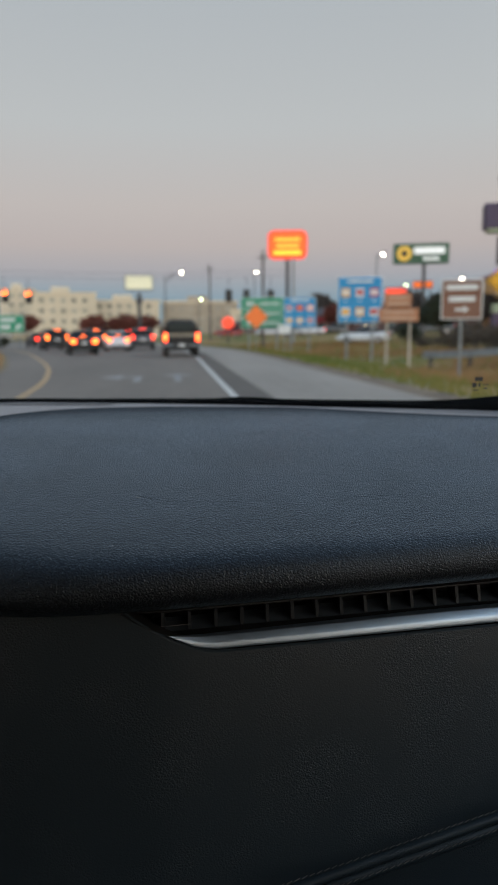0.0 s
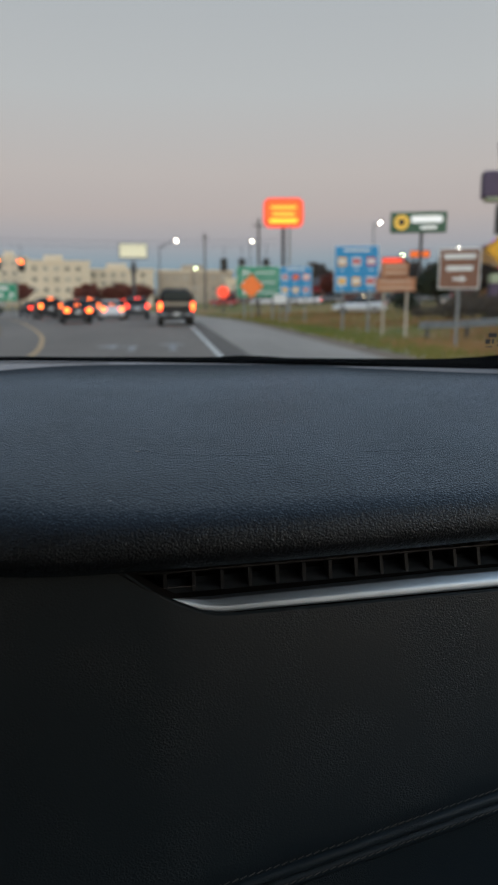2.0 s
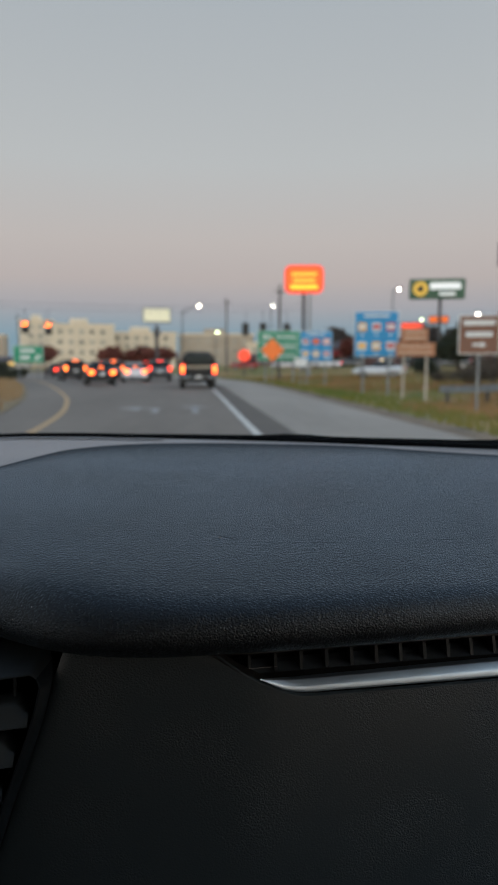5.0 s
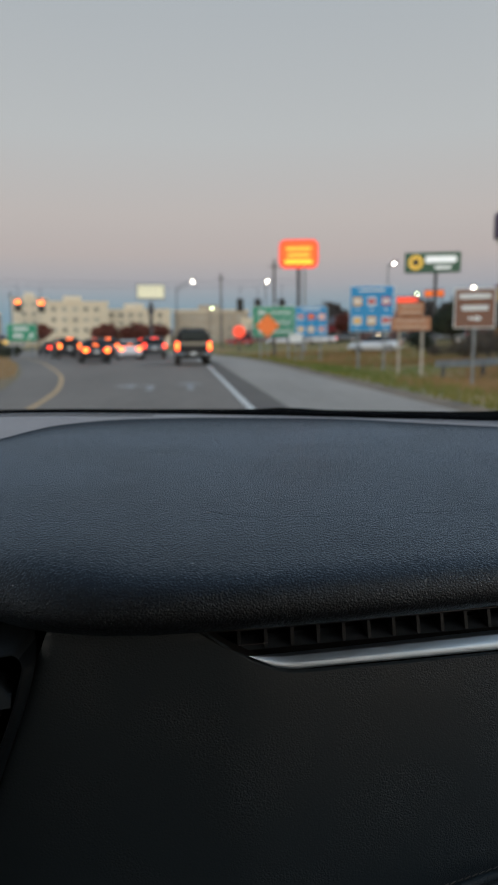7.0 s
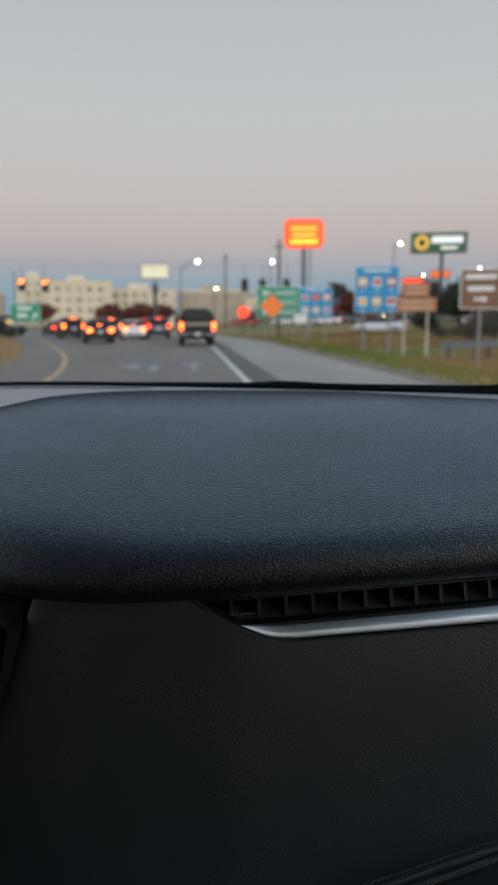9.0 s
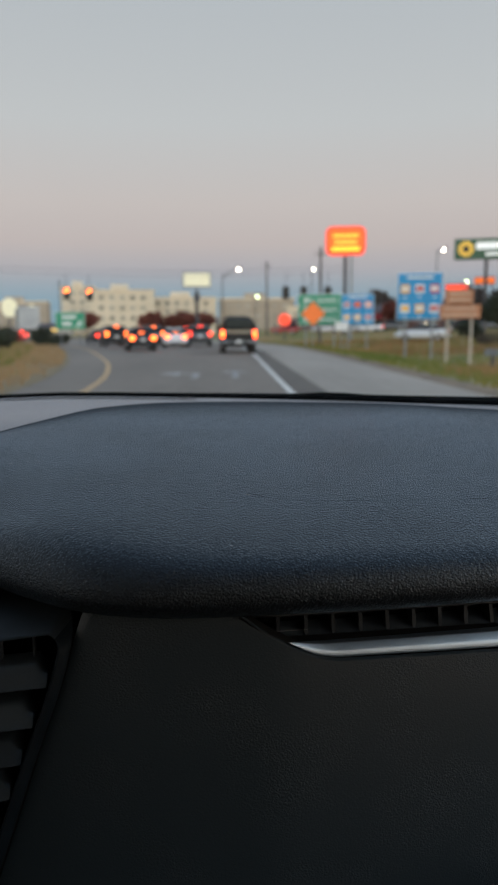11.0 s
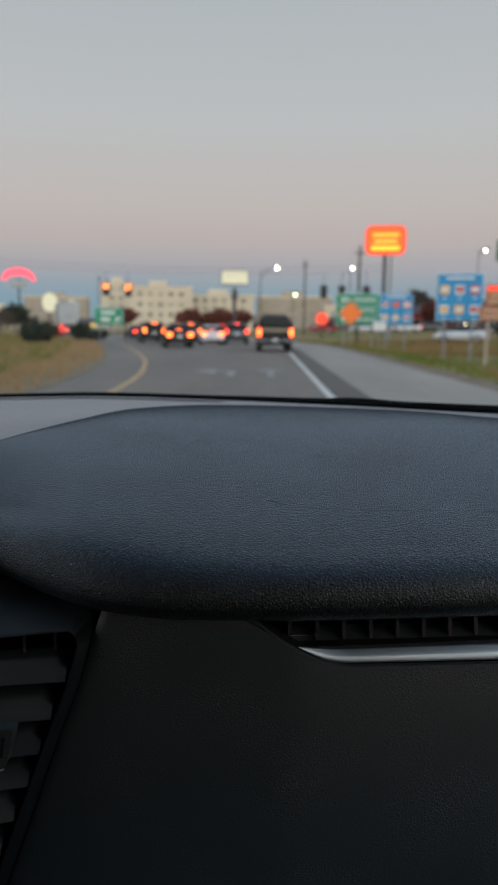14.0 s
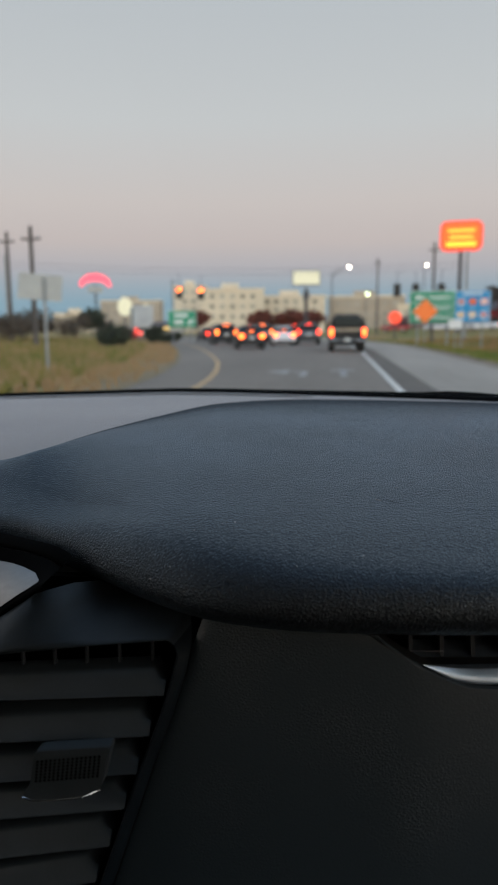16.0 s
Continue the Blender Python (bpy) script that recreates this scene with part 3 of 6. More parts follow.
part("vent_back_rail", grid_mesh([[(x, strip_y(max(x, 0.03)) + 0.050, 1.1010), (x, strip_y(max(x, 0.03)) + 0.0410, 1.1045), (x, strip_y(max(x, 0.03)) + 0.0395, 1.1065), (x, strip_y(max(x, 0.03)) + 0.0405, 1.1100), (x, strip_y(max(x, 0.03)) + 0.050, 1.117)] for x in np.linspace(0.004, 0.86, 60)]), VANE, dashboard, "black vent rail")
bm = grid_mesh([[(-0.012, 0.4665, 1.1205), (-0.004, 0.482, 1.116)], [(0.014, 0.4655, 1.103), (0.022, 0.480, 1.099)], [(0.034, 0.4652, 1.0905), (0.046, 0.478, 1.0875)]])
part("vent_end", bm, BLACK, dashboard, "black slanting vent end", True)
wall = None
for i in range(26):
    x = 0.0286 + 0.0208 * i
    y = strip_y(max(x, 0.03))
    bm = bmesh.new()
    vs = [(-0.0013, 0.025, 1.0868), (-0.0013, 0.047, 1.0880), (-0.0013, 0.047, 1.1030), (-0.0013, 0.030, 1.1012), (-0.0013, 0.0275, 1.0935)]
    a = [bm.verts.new(v) for v in vs]
    b = [bm.verts.new((0.0013, p, q)) for _, p, q in vs]
    bm.faces.new(a)
    bm.faces.new(b[::-1])
    for k in range(5):
        bm.faces.new((a[k], b[k], b[(k + 1) % 5], a[(k + 1) % 5]))
    bmesh.ops.recalc_face_normals(bm, faces=bm.faces)
    if wall is None:
        wall = part("vent_vane", bm, RIB, dashboard)
        wall.location = (x, y, 0)
    else:
        bm.free()
        o = new("vent_vane", wall.data)
        o.parent, o.location = dashboard, (x, y, -0.006 * (x - 0.03))
# a hair lying in the end of the vent, and dust on the pad
part("stray_fibre", ridge(lambda x: (x, 0.489 + (x - 0.03) * 0.1, 1.0925 + 0.5 * (x - 0.034) ** 2), 0.00022, 5, 16, 0.018, 0.05), LINT, dashboard, "pale stray fibre")


# middle air outlet
def stack_y(x, z):
    return 0.455 - 0.52 * (1.10 - z) * 0.6 + max(0.0, -0.13 - x) * -0.02


def outlet_right(z):
    """Right edge of the outlet's opening."""
    return lerp_table([(0.76, -0.234), (0.966, -0.1650), (1.009, -0.1510), (1.0255, -0.1458), (1.059, -0.1337), (1.0794, -0.1273), (1.11, -0.1212)], z)


def opening_top(x):
    return 1.1050 + min(0.0, x + 0.127) * 0.114


# one moulded frame round the opening: along its top, round the corner and down its side
edge = [(x, opening_top(x)) for x in np.linspace(-0.60, -0.1330, 26)]
edge += [(-0.1324 + 0.0085 * math.sin(a), 1.0965 + 0.0082 * math.cos(a)) for a in np.linspace(0.15, math.pi / 2, 8)]
edge += [(outlet_right(z), z) for z in np.linspace(1.0925, 0.78, 30)]
LIP_LINE = [(x, y) for _, x, y in LIP]
LEAF_FOOT = [(-0.5, 1.0), (-0.4, 1.035), (-0.30, 1.0755), (-0.2540, 1.1085), (-0.2420, 1.1170), (-0.2300, 1.1260), (-0.2215, 1.1320), (-0.2165, 1.1350)]
rows, side_rows = [], []
for i, (x, z) in enumerate(edge):
    y = stack_y(x, z)
    if i < 26:
        # the face runs up to the leaf's foot, and beside the leaf back under the lip of the pad
        under = min(1.0, max(0.0, (x + 0.2165) / 0.028))
        leaf_y, leaf_z = 0.466 + (-0.22 - x) * 0.35, max(opening_top(x) + 0.004, lerp_table(LEAF_FOOT, x))
        out_x, out_z = x + 0.0075 * (i / 25) ** 6, leaf_z + (1.1176 - leaf_z) * under
        yo = leaf_y + (lerp_table(LIP_LINE, x) + 0.032 - leaf_y) * under
    else:
        k = min(1.0, (i - 25) / 8)
        out_x, out_z = x + 0.0075 + 0.001 * (1 - k), z + (1 - k) * 0.0140
        yo = stack_y(out_x, out_z) + 0.004 + 0.024 * (1 - k)
    rise = [(0.0, 0.060), (0.0, 0.012), (0.02, 0.0035), (0.07, 0.0008), (0.15, 0.0), (0.30, 0.0), (0.6, 0.0)]
    row = [(x + (out_x - x) * w, y + (yo - y) * w + dy, z + (out_z - z) * w) for w, dy in rise]
    row += [(out_x, yo + 0.0006, out_z), (out_x + 0.0008, yo + 0.003, out_z + 0.0004)]
    rows.append(row)
    if i >= 26:
        side_rows.append([row[-1], (out_x + 0.0010, yo + 0.05, out_z + 0.0006)])
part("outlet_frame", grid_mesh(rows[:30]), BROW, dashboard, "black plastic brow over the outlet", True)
# same moulding as the brow, its side's shade put into a darker colour
part("outlet_border", grid_mesh(rows[29:]), BROW_SHADE, dashboard, "side of the black outlet frame, darkened for shade", True)
# shade in the seam and behind the slats, put in as near-black sheets
part("frame_side_shade", grid_mesh(side_rows), FRIT_SHADE, dashboard, "near-black frame side, for the shade in the seam", True)
part("outlet_shade", slab(-0.62, -0.10, 0.53, 0.54, 0.76, 1.12), FRIT_SHADE, dashboard, "near-black sheet for the shade inside the outlet")
part("seam_shade", grid_mesh([[(panel_left(z) - 0.012, stack_y(-0.12, z) + 0.030, z), (panel_left(z) + 0.004, stack_y(-0.12, z) + 0.034, z)] for z in np.linspace(1.125, 0.76, 12)]), FRIT_SHADE, dashboard, "near-black sheet for the shaded gap beside the frame")
# bottom edge, right end and slope of each slat
for low, right, slope in ((1.0722, -0.1308, 0.083), (1.0479, -0.1393, 0.103), (1.0257, -0.1460, 0.128), (1.0052, -0.1528, 0.157), (0.9838, -0.1612, 0.198), (0.9635, -0.1686, 0.247), (0.9425, -0.1755, 0.29), (0.921, -0.183, 0.33), (0.899, -0.190, 0.36)):
    rows = []
    for k in range(26):
        x = right - 0.42 * (1 - k / 25) ** 3
        top = min(1.0, 0.42 + 0.58 * (right - x) / 0.009)
        y, z = stack_y(x, low) + 0.0035, low + (x - right) * slope
        rows.append([(x, y + dy, z + dz * (top if dz > 0.009 else 1)) for dy, dz in ((0.026, 0.0152), (0.0125, 0.0147), (0.0090, 0.0141), (0.0075, 0.0130), (0.0050, 0.0085), (0.0020, 0.0038), (0.0006, 0.0014), (-0.0004, 0.0006), (-0.0004, 0.0000), (0.0006, -0.0005), (0.0030, -0.0002), (0.014, 0.0040), (0.026, 0.0085))])
    bm = grid_mesh(rows)
    bm.faces.new([bm.verts.new(p) for p in rows[-1]])
    part("outlet_slat", bm, SLAT, dashboard, "", True)
for i in range(14):
    x = -0.143 - i * 0.0228
    part("outlet_vane", slab(x - 0.0008, x + 0.0008, 0.468, 0.472, 0.80, 1.108 + (x + 0.117) * 0.12, 0.0003), RIB, dashboard)
TAB_Y = 0.420


def round_corners(pts, r, n=5):
    """The same outline with its corners rounded by r."""
    out = []
    for i, p in enumerate(pts):
        p, a, b = Vector(p), Vector(pts[i - 1]), Vector(pts[(i + 1) % len(pts)])
        a, b = p + (a - p).normalized() * min(r, (a - p).length * 0.45), p + (b - p).normalized() * min(r, (b - p).length * 0.45)
        for k in range(n):
            t = k / (n - 1)
            q = a * (1 - t) ** 2 + p * 2 * t * (1 - t) + b * t * t
            out.append((q.x, q.y))
    return out


TAB_FOOT = [(-0.2168, 1.0157), (-0.2095, 1.0127), (-0.1852, 1.0162), (-0.1741, 1.0190), (-0.1647, 1.0248)]
TAB = [(-0.2063, 1.0470), (-0.1570, 1.0540), (-0.1583, 1.0480), (-0.1647, 1.0248), (-0.1741, 1.0190), (-0.1852, 1.0162), (-0.2095, 1.0127), (-0.2168, 1.0157), (-0.2109, 1.0230)]
tab = part("outlet_tab", prism(round_corners(TAB, 0.004), TAB_Y, TAB_Y + 0.009), SLAT, dashboard, "black thumb tab")
part("tab_pad", prism(round_corners([(-0.2060, 1.0468), (-0.1573, 1.0537), (-0.1643, 1.0290), (-0.1743, 1.0232), (-0.2113, 1.0178)], 0.004), TAB_Y - 0.0008, TAB_Y + 0.002), SLAT, tab, "raised grip pad")
part("tab_chrome", ridge(lambda x: (x, TAB_Y - 0.0009, (lerp_table(TAB_FOOT, x - 0.003) + lerp_table(TAB_FOOT, x) + lerp_table(TAB_FOOT, x + 0.003)) / 3), 0.00070, 10, 40, -0.2158, -0.1651), CHROME, tab, "thin chrome edge")
bm = bmesh.new()
for r in range(7):
    for c in range(15):
        x, z = -0.2051 + c * 0.00285 - r * 0.0003, 1.0396 - r * 0.0022 + c * 0.00046
        box(bm, x, x + 0.0013, TAB_Y - 0.0013, TAB_Y + 0.001, z, z + 0.0012)
part("tab_grip", bm, FRIT_SHADE, tab, "grid of black grip dimples")
# silver leaf beside the middle screen
LEAF_FACE = [(-0.2235, 1.1362, 1.1356), (-0.2300, 1.1378, 1.1312), (-0.2420, 1.1384, 1.1232), (-0.2540, 1.1388, 1.1145), (-0.30, 1.138, 1.083), (-0.4, 1.147, 1.043), (-0.5, 1.147, 1.003)]
LEAF_EDGE = [(-0.2165, 1.1378, 1.1372), (-0.2215, 1.1405, 1.1345), (-0.2300, 1.1432, 1.1290), (-0.2420, 1.1445, 1.1205), (-0.2540, 1.1452, 1.1120), (-0.30, 1.147, 1.080), (-0.4, 1.156, 1.04), (-0.5, 1.156, 1.0)]


def leaf_point(x, z, proud=0.0):
    """On the bulging leaf, from its upper rim down to its foot."""
    zt, zb = (float(np.interp(-x, [-e[0] for e in LEAF_EDGE], [e[k] for e in LEAF_EDGE])) for k in (1, 2))
    w = min(1.0, max(0.0, (zt - z) / max(0.0004, zt - zb)))
    return (x, 0.500 + (-0.22 - x) * 0.35 - 0.030 * w - 0.004 * math.sin(math.pi * w) - proud, z)


# dark reflection round the bright face, put in as a black sheet with the rim
part("leaf_shade", grid_mesh([[leaf_point(x, zt + (zb - zt) * w) for w in np.linspace(0, 1, 9)] for x, zt, zb in LEAF_EDGE]), FRIT_SHADE, dashboard, "black edge of the leaf, for its rim and dark reflection", True)
part("silver_leaf", grid_mesh([[leaf_point(x, zt + (zb - zt) * w, 0.0012) for w in np.linspace(0, 1, 9)] for x, zt, zb in LEAF_FACE]), LEAF, dashboard, "satin silver trim leaf", True)
part("leaf_rim", grid_mesh([[(x + 0.004, 0.512 + (-0.21 - x) * 0.35, zt + 0.004), (x + 0.002, 0.499 + (-0.21 - x) * 0.35, zt + 0.0018), (x, 0.500 + (-0.21 - x) * 0.35, zt - 0.0005)] for x, zt, zb in LEAF_EDGE]), FRIT_SHADE, dashboard, "black rim over the leaf", True)
part("leaf_foot", grid_mesh([[(x, 0.470 + (-0.22 - x) * 0.35, zb + 0.0005), (x, 0.466 + (-0.22 - x) * 0.35, zb - 0.002), (x, 0.474 + (-0.22 - x) * 0.35, zb - 0.006)] for x, zt, zb in LEAF_EDGE]), FRIT_SHADE, dashboard, "black rim under the leaf", True)
part("dash_core", slab(-1.35, 0.86, 0.56, 0.90, 0.45, 1.10, 0.01), PIT, dashboard, "dark inner body of the dashboard")

# faint airbag seam across the pad
def on_pad(x, y):
    best = None
    for i in range(60, 151):
        sec = pad_section(i * 0.1)
        for a, b in zip(sec[12:], sec[13:]):
            if a.y <= y <= b.y:
                p = a.lerp(b, (y - a.y) / max(1e-6, b.y - a.y))
                if best is None or abs(p.x - x) < abs(best.x - x):
                    best = p
    return best.z


SEAM = [(0.010, 0.567), (0.022, 0.559), (0.047, 0.552), (0.09, 0.550), (0.20, 0.556), (0.35, 0.570), (0.55, 0.592)]
SEAM_Z = [(x, on_pad(x, lerp_table(SEAM, x))) for x in np.linspace(0.008, 0.55, 30)]
part("airbag_seam", ridge(lambda x: (x, lerp_table(SEAM, x), lerp_table(SEAM_Z, x) - 0.00005), 0.00012, 6, 90, 0.008, 0.55), PAD, dashboard, "faint moulded seam", True)
part("pale_scuff", ridge(lambda x: (x, 0.563 - (x - 0.007) * 0.5, on_pad(x, 0.563 - (x - 0.007) * 0.5) + 0.0006), 0.00030, 5, 8, 0.007, 0.011), SPECK, dashboard, "short pale scuff")

# dust flecks on the pad
bm = bmesh.new()
rnd = random.Random(5)
PADSEC = [pad_section(i * 0.1) for i in range(151)]
for _ in range(120):
    i, j = rnd.randint(28, 130), rnd.randint(2, 37)
    p = PADSEC[i][j].lerp(PADSEC[i + 1][j + 1], rnd.random())
    s = rnd.choice((0.0002, 0.0002, 0.0003, 0.0004))
    box(bm, p.x - s, p.x + s, p.y - s, p.y + s, p.z, p.z + s)
part("dust", bm, SPECK, dashboard, "scattered pale dust specks")["kind"] = "stuff"

# windscreen, its black border, and the unseen shell of the cabin
rows = []
for x in np.linspace(-1.35, 0.92, 60):
    y = lerp_table(GLASS_FOOT, x)
    rise = max(0.0, (x - 0.42)) ** 2 * 0.75
    rows.append([(x, y - 0.004, deck_z(x, y) - 0.004), (x, y - 0.001, deck_z(x, y) + 0.002), (x, y + 0.006, deck_z(x, y) + lerp_table([(-0.6, 0.0055), (-0.1, 0.0070), (0.16, 0.0105), (0.30, 0.0118), (0.45, 0.0128)], x) + rise + 0.0035 * math.exp(-((x - 0.166) / 0.035) ** 2)), (x, y + 0.05, deck_z(x, y) - 0.05)])
part("windscreen_border", grid_mesh(rows), FRIT_SHADE, dashboard, "black border at the foot of the windscreen", True)

windscreen = tagged(part("window_1", grid_mesh([[(x, lerp_table(GLASS_FOOT, x) + (0.43 - lerp_table(GLASS_FOOT, x)) * w, 1.195 + 0.42 * w) for w in np.linspace(0, 1, 6)] for x in np.linspace(-1.3, 0.88, 30)]), GLASS, None, "", True),
                    "clear car windscreen with a black border", "window", "", "structure")
windscreen.visible_shadow = False
for x0, x1, z0, z1 in ((0.474, 0.486, 1.2445, 1.2505), (0.470, 0.477, 1.2355, 1.2420), (0.4795, 0.4825, 1.2360, 1.2420), (0.486, 0.495, 1.2385, 1.2400), (0.487, 0.493, 1.2330, 1.2350), (0.471, 0.480, 1.2310, 1.2325)):
    part("printed_mark", slab(x0, x1, 0.9545, 0.9550, z0, z1), SHEET_BLACK, windscreen, "small black print on the glass")

# unseen lining, pillars and seats, added to shape the light on the dashboard
cabin = thing("cabin_shell", None, "unseen dark cabin lining closing the car and shading the dashboard", "car interior", "", "structure")
part("roof_lining", slab(-1.30, 0.85, -1.90, 0.43, 1.600, 1.645, 0.01), CABIN, cabin)
part("underbody", slab(-1.28, 0.83, -1.88, 1.05, 0.012, 0.30, 0.03), CABIN, cabin)
part("cabin_floor", slab(-1.30, 0.85, -1.90, 0.90, 0.28, 0.33), CABIN, cabin)
for name, x, top in (("left_door_lining", -1.36, 1.14), ("right_door_lining", 0.85, 1.17)):
    part(name, slab(x, x + 0.05, -1.90, 0.95, 0.30, top, 0.01), CABIN, cabin)
for side, x in (("left", -1.36), ("right", 0.85)):
    part(side + "_middle_pillar_lining", slab(x, x + 0.05, -0.66, -0.52, 1.05, 1.63, 0.01), CABIN, cabin)
    part(side + "_rear_pillar_lining", slab(x, x + 0.05, -1.90, -1.50, 1.05, 1.63, 0.01), CABIN, cabin)
part("rear_lining", slab(-1.30, 0.85, -1.95, -1.90, 0.30, 1.50, 0.01), CABIN, cabin)
part("seat_back", slab(-0.35, 0.40, -0.62, -0.42, 0.45, 1.40, 0.05), CABIN, cabin)
part("other_seat_back", slab(-1.15, -0.50, -0.62, -0.42, 0.45, 1.45, 0.05), CABIN, cabin)
part("seat_base", slab(-0.35, 0.40, -0.45, 0.10, 0.33, 0.62, 0.05), CABIN, cabin)

# ---------------------------------------------------------------- ground and road
YELLOW_X = [(4, -3.0), (14, -3.1), (20, -3.5), (28, -4.7), (36, -6.4), (48, -9.2), (60, -12.5), (75, -18.0), (100, -27.0), (140, -44.0)]
WHITE_X = [(4, 1.25), (16, 1.25), (45, 1.35), (60, 0.9), (80, -1.6), (100, -6.0), (140, -19.0)]


def smooth_table(tab, y):
    return (lerp_table(tab, y - 2) + lerp_table(tab, y) + lerp_table(tab, y + 2)) / 3


def ground_z(x, y):
    """Level with the road beside it; a shallow ditch and a bank to the right, a low rise to the left."""
    e = x - (smooth_table(WHITE_X, min(y, 140)) + 4.6)
    z = -0.03
    if e > 0:
        z += -0.35 * math.exp(-((e - 5) / 3.0) ** 2) + 1.0 * (1 - math.exp(-(max(0, e - 6) / 16) ** 2)) + 0.006 * min(e, 90)
    w = smooth_table(YELLOW_X, min(y, 140)) - 1.6 - x
    if w > 0 and y < 110:
        z += 0.45 * (1 - math.exp(-(w / 9) ** 2)) * min(1.0, max(0.0, (110 - y) / 30))
    z += 0.10 * noise.noise((x * 0.12, y * 0.12, 0)) * min(1.0, max(0.0, e / 3, w / 3))
    return z


def spaced(a, b, n, near, power):
    out = []
    for i in range(n + 1):
        t = -1 + 2 * i / n
        out.append(near + math.copysign(abs(t) ** power, t) * (b if t > 0 else -a))
    return out


xs = spaced(-4000, 4000, 150, 0.0, 3.2)
ys = [-4000, -1200, -400, -140, -60, -25] + [-10 + i * 2.0 for i in range(80)] + [150 * 1.13 ** i for i in range(28)]
tagged(part("ground", grid_mesh([[(x, y, ground_z(x, y)) for x in xs] for y in ys]), GRASS, None, "", True), "dry brown and green grass verges reaching the horizon", "ground", "", "structure")


def ribbon(f0, f1, z, y0, y1, step=1.0):
    n = max(2, int((y1 - y0) / step))
    return grid_mesh([[(f0(y), y, z), (f1(y), y, z)] for y in np.linspace(y0, y1, n)])


yx = lambda y: smooth_table(YELLOW_X, y)
wx = lambda y: smooth_table(WHITE_X, y)
road = tagged(part("road", ribbon(lambda y: yx(y) - 1.5, lambda y: wx(y) + 0.12, 0.006, -150, 138), ASPHALT), "grey asphalt ramp curving away", "road", "", "structure")
part("dark_margin", ribbon(lambda y: wx(y) + 0.12, lambda y: wx(y) + 0.85, 0.006, -150, 138), TAR, road, "darker asphalt margin")
part("pale_shoulder", ribbon(lambda y: wx(y) + 0.85, lambda y: wx(y) + 3.9, 0.006, -150, 138), CONCRETE, road, "pale worn shoulder")
part("gravel_edge", ribbon(lambda y: wx(y) + 3.9, lambda y: wx(y) + 4.7 + 0.25 * noise.noise((0, y * 0.3, 3)), 0.002, -150, 138), surface("gravel", (0.105, 0.080, 0.058), (0.240, 0.168, 0.105), 0.95, scale=1.3, bump=0.01, fine=25), road, "brown gravel edge of the shoulder")
part("white_edge_line", ribbon(lambda y: wx(y), lambda y: wx(y) + 0.15, 0.011, -150, 120), WHITE_LINE, road, "white painted line")
part("yellow_edge_line", ribbon(lambda y: yx(y), lambda y: yx(y) + 0.16, 0.011, -150, 120), YELLOW_LINE, road, "yellow painted line")
WORN_PAINT = surface("worn_paint", (0.12, 0.115, 0.11), (0.44, 0.42, 0.39), 0.8, scale=2.4)


def painted(outline, z=0.0115):
    """A flat painted shape on the road."""
    bm = bmesh.new()
    f = bm.faces.new([bm.verts.new((x, y, z)) for x, y in outline])
    up = bmesh.ops.extrude_face_region(bm, geom=[f])
    bmesh.ops.translate(bm, vec=(0, 0, 0.002), verts=[v for v in up["geom"] if isinstance(v, bmesh.types.BMVert)])
    bmesh.ops.recalc_face_normals(bm, faces=bm.faces)
    return bm


# a turn arrow and a straight arrow, worn
part("turn_arrow", painted([(-1.05, 19.6), (-0.85, 19.6), (-0.85, 22.0), (-1.45, 22.0), (-1.45, 22.7), (-2.15, 21.75), (-1.45, 20.8), (-1.45, 21.5), (-1.05, 21.5)]), WORN_PAINT, road, "worn white turn arrow")
part("straight_arrow", painted([(0.10, 19.6), (0.30, 19.6), (0.30, 22.2), (0.70, 22.2), (0.20, 23.4), (-0.30, 22.2), (0.10, 22.2)]), WORN_PAINT, road, "worn white straight arrow")
tagged(part("cross_road", grid_mesh([[(x, y + 0.12 * (x + 20), 0.012 + 0.35 * min(1.0, max(0.0, (-24 - x) / 12))) for y in np.linspace(76, 90, 3)] for x in np.linspace(-150, -14, 40)]), CONCRETE), "pale grey road crossing ahead", "road", "", "structure")
tagged(part("dry_kerb_strip", ribbon(lambda y: yx(y) - 2.7 - 0.4 * noise.noise((0, y * 0.2, 0)), lambda y: yx(y) - 1.5, 0.02, 8, 80), surface("straw_edge", (0.16, 0.115, 0.06), (0.24, 0.175, 0.095), 0.95, scale=0.8, bump=0.03, fine=12)), "strip of straw-coloured dead grass beside the asphalt", "grass", "", "stuff")


def tufts(name, n, area, h, cols, label):
    """Tufts of grass as thin blades."""
    rnd = random.Random(len(name) * 7)
    v, f = [], []
    for _ in range(n):
        x, y = area(rnd)
        z = ground_z(x, y)
        for _b in range(5):
            a, s = rnd.random() * 6.28, h * (0.5 + rnd.random())
            dx, dy = math.cos(a) * s * 0.3, math.sin(a) * s * 0.3
            k = len(v)
            wd = 0.012 + 0.02 * rnd.random()
            v += [(x - wd, y, z - 0.02), (x + wd, y, z - 0.02), (x + dx, y + dy, z + s)]
            f.append((k, k + 1, k + 2))
    me = bpy.data.meshes.new(name)
    me.from_pydata(v, [], f)
    me.materials.append(cols)
    return tagged(new(name, me), label, "grass", "", "stuff")


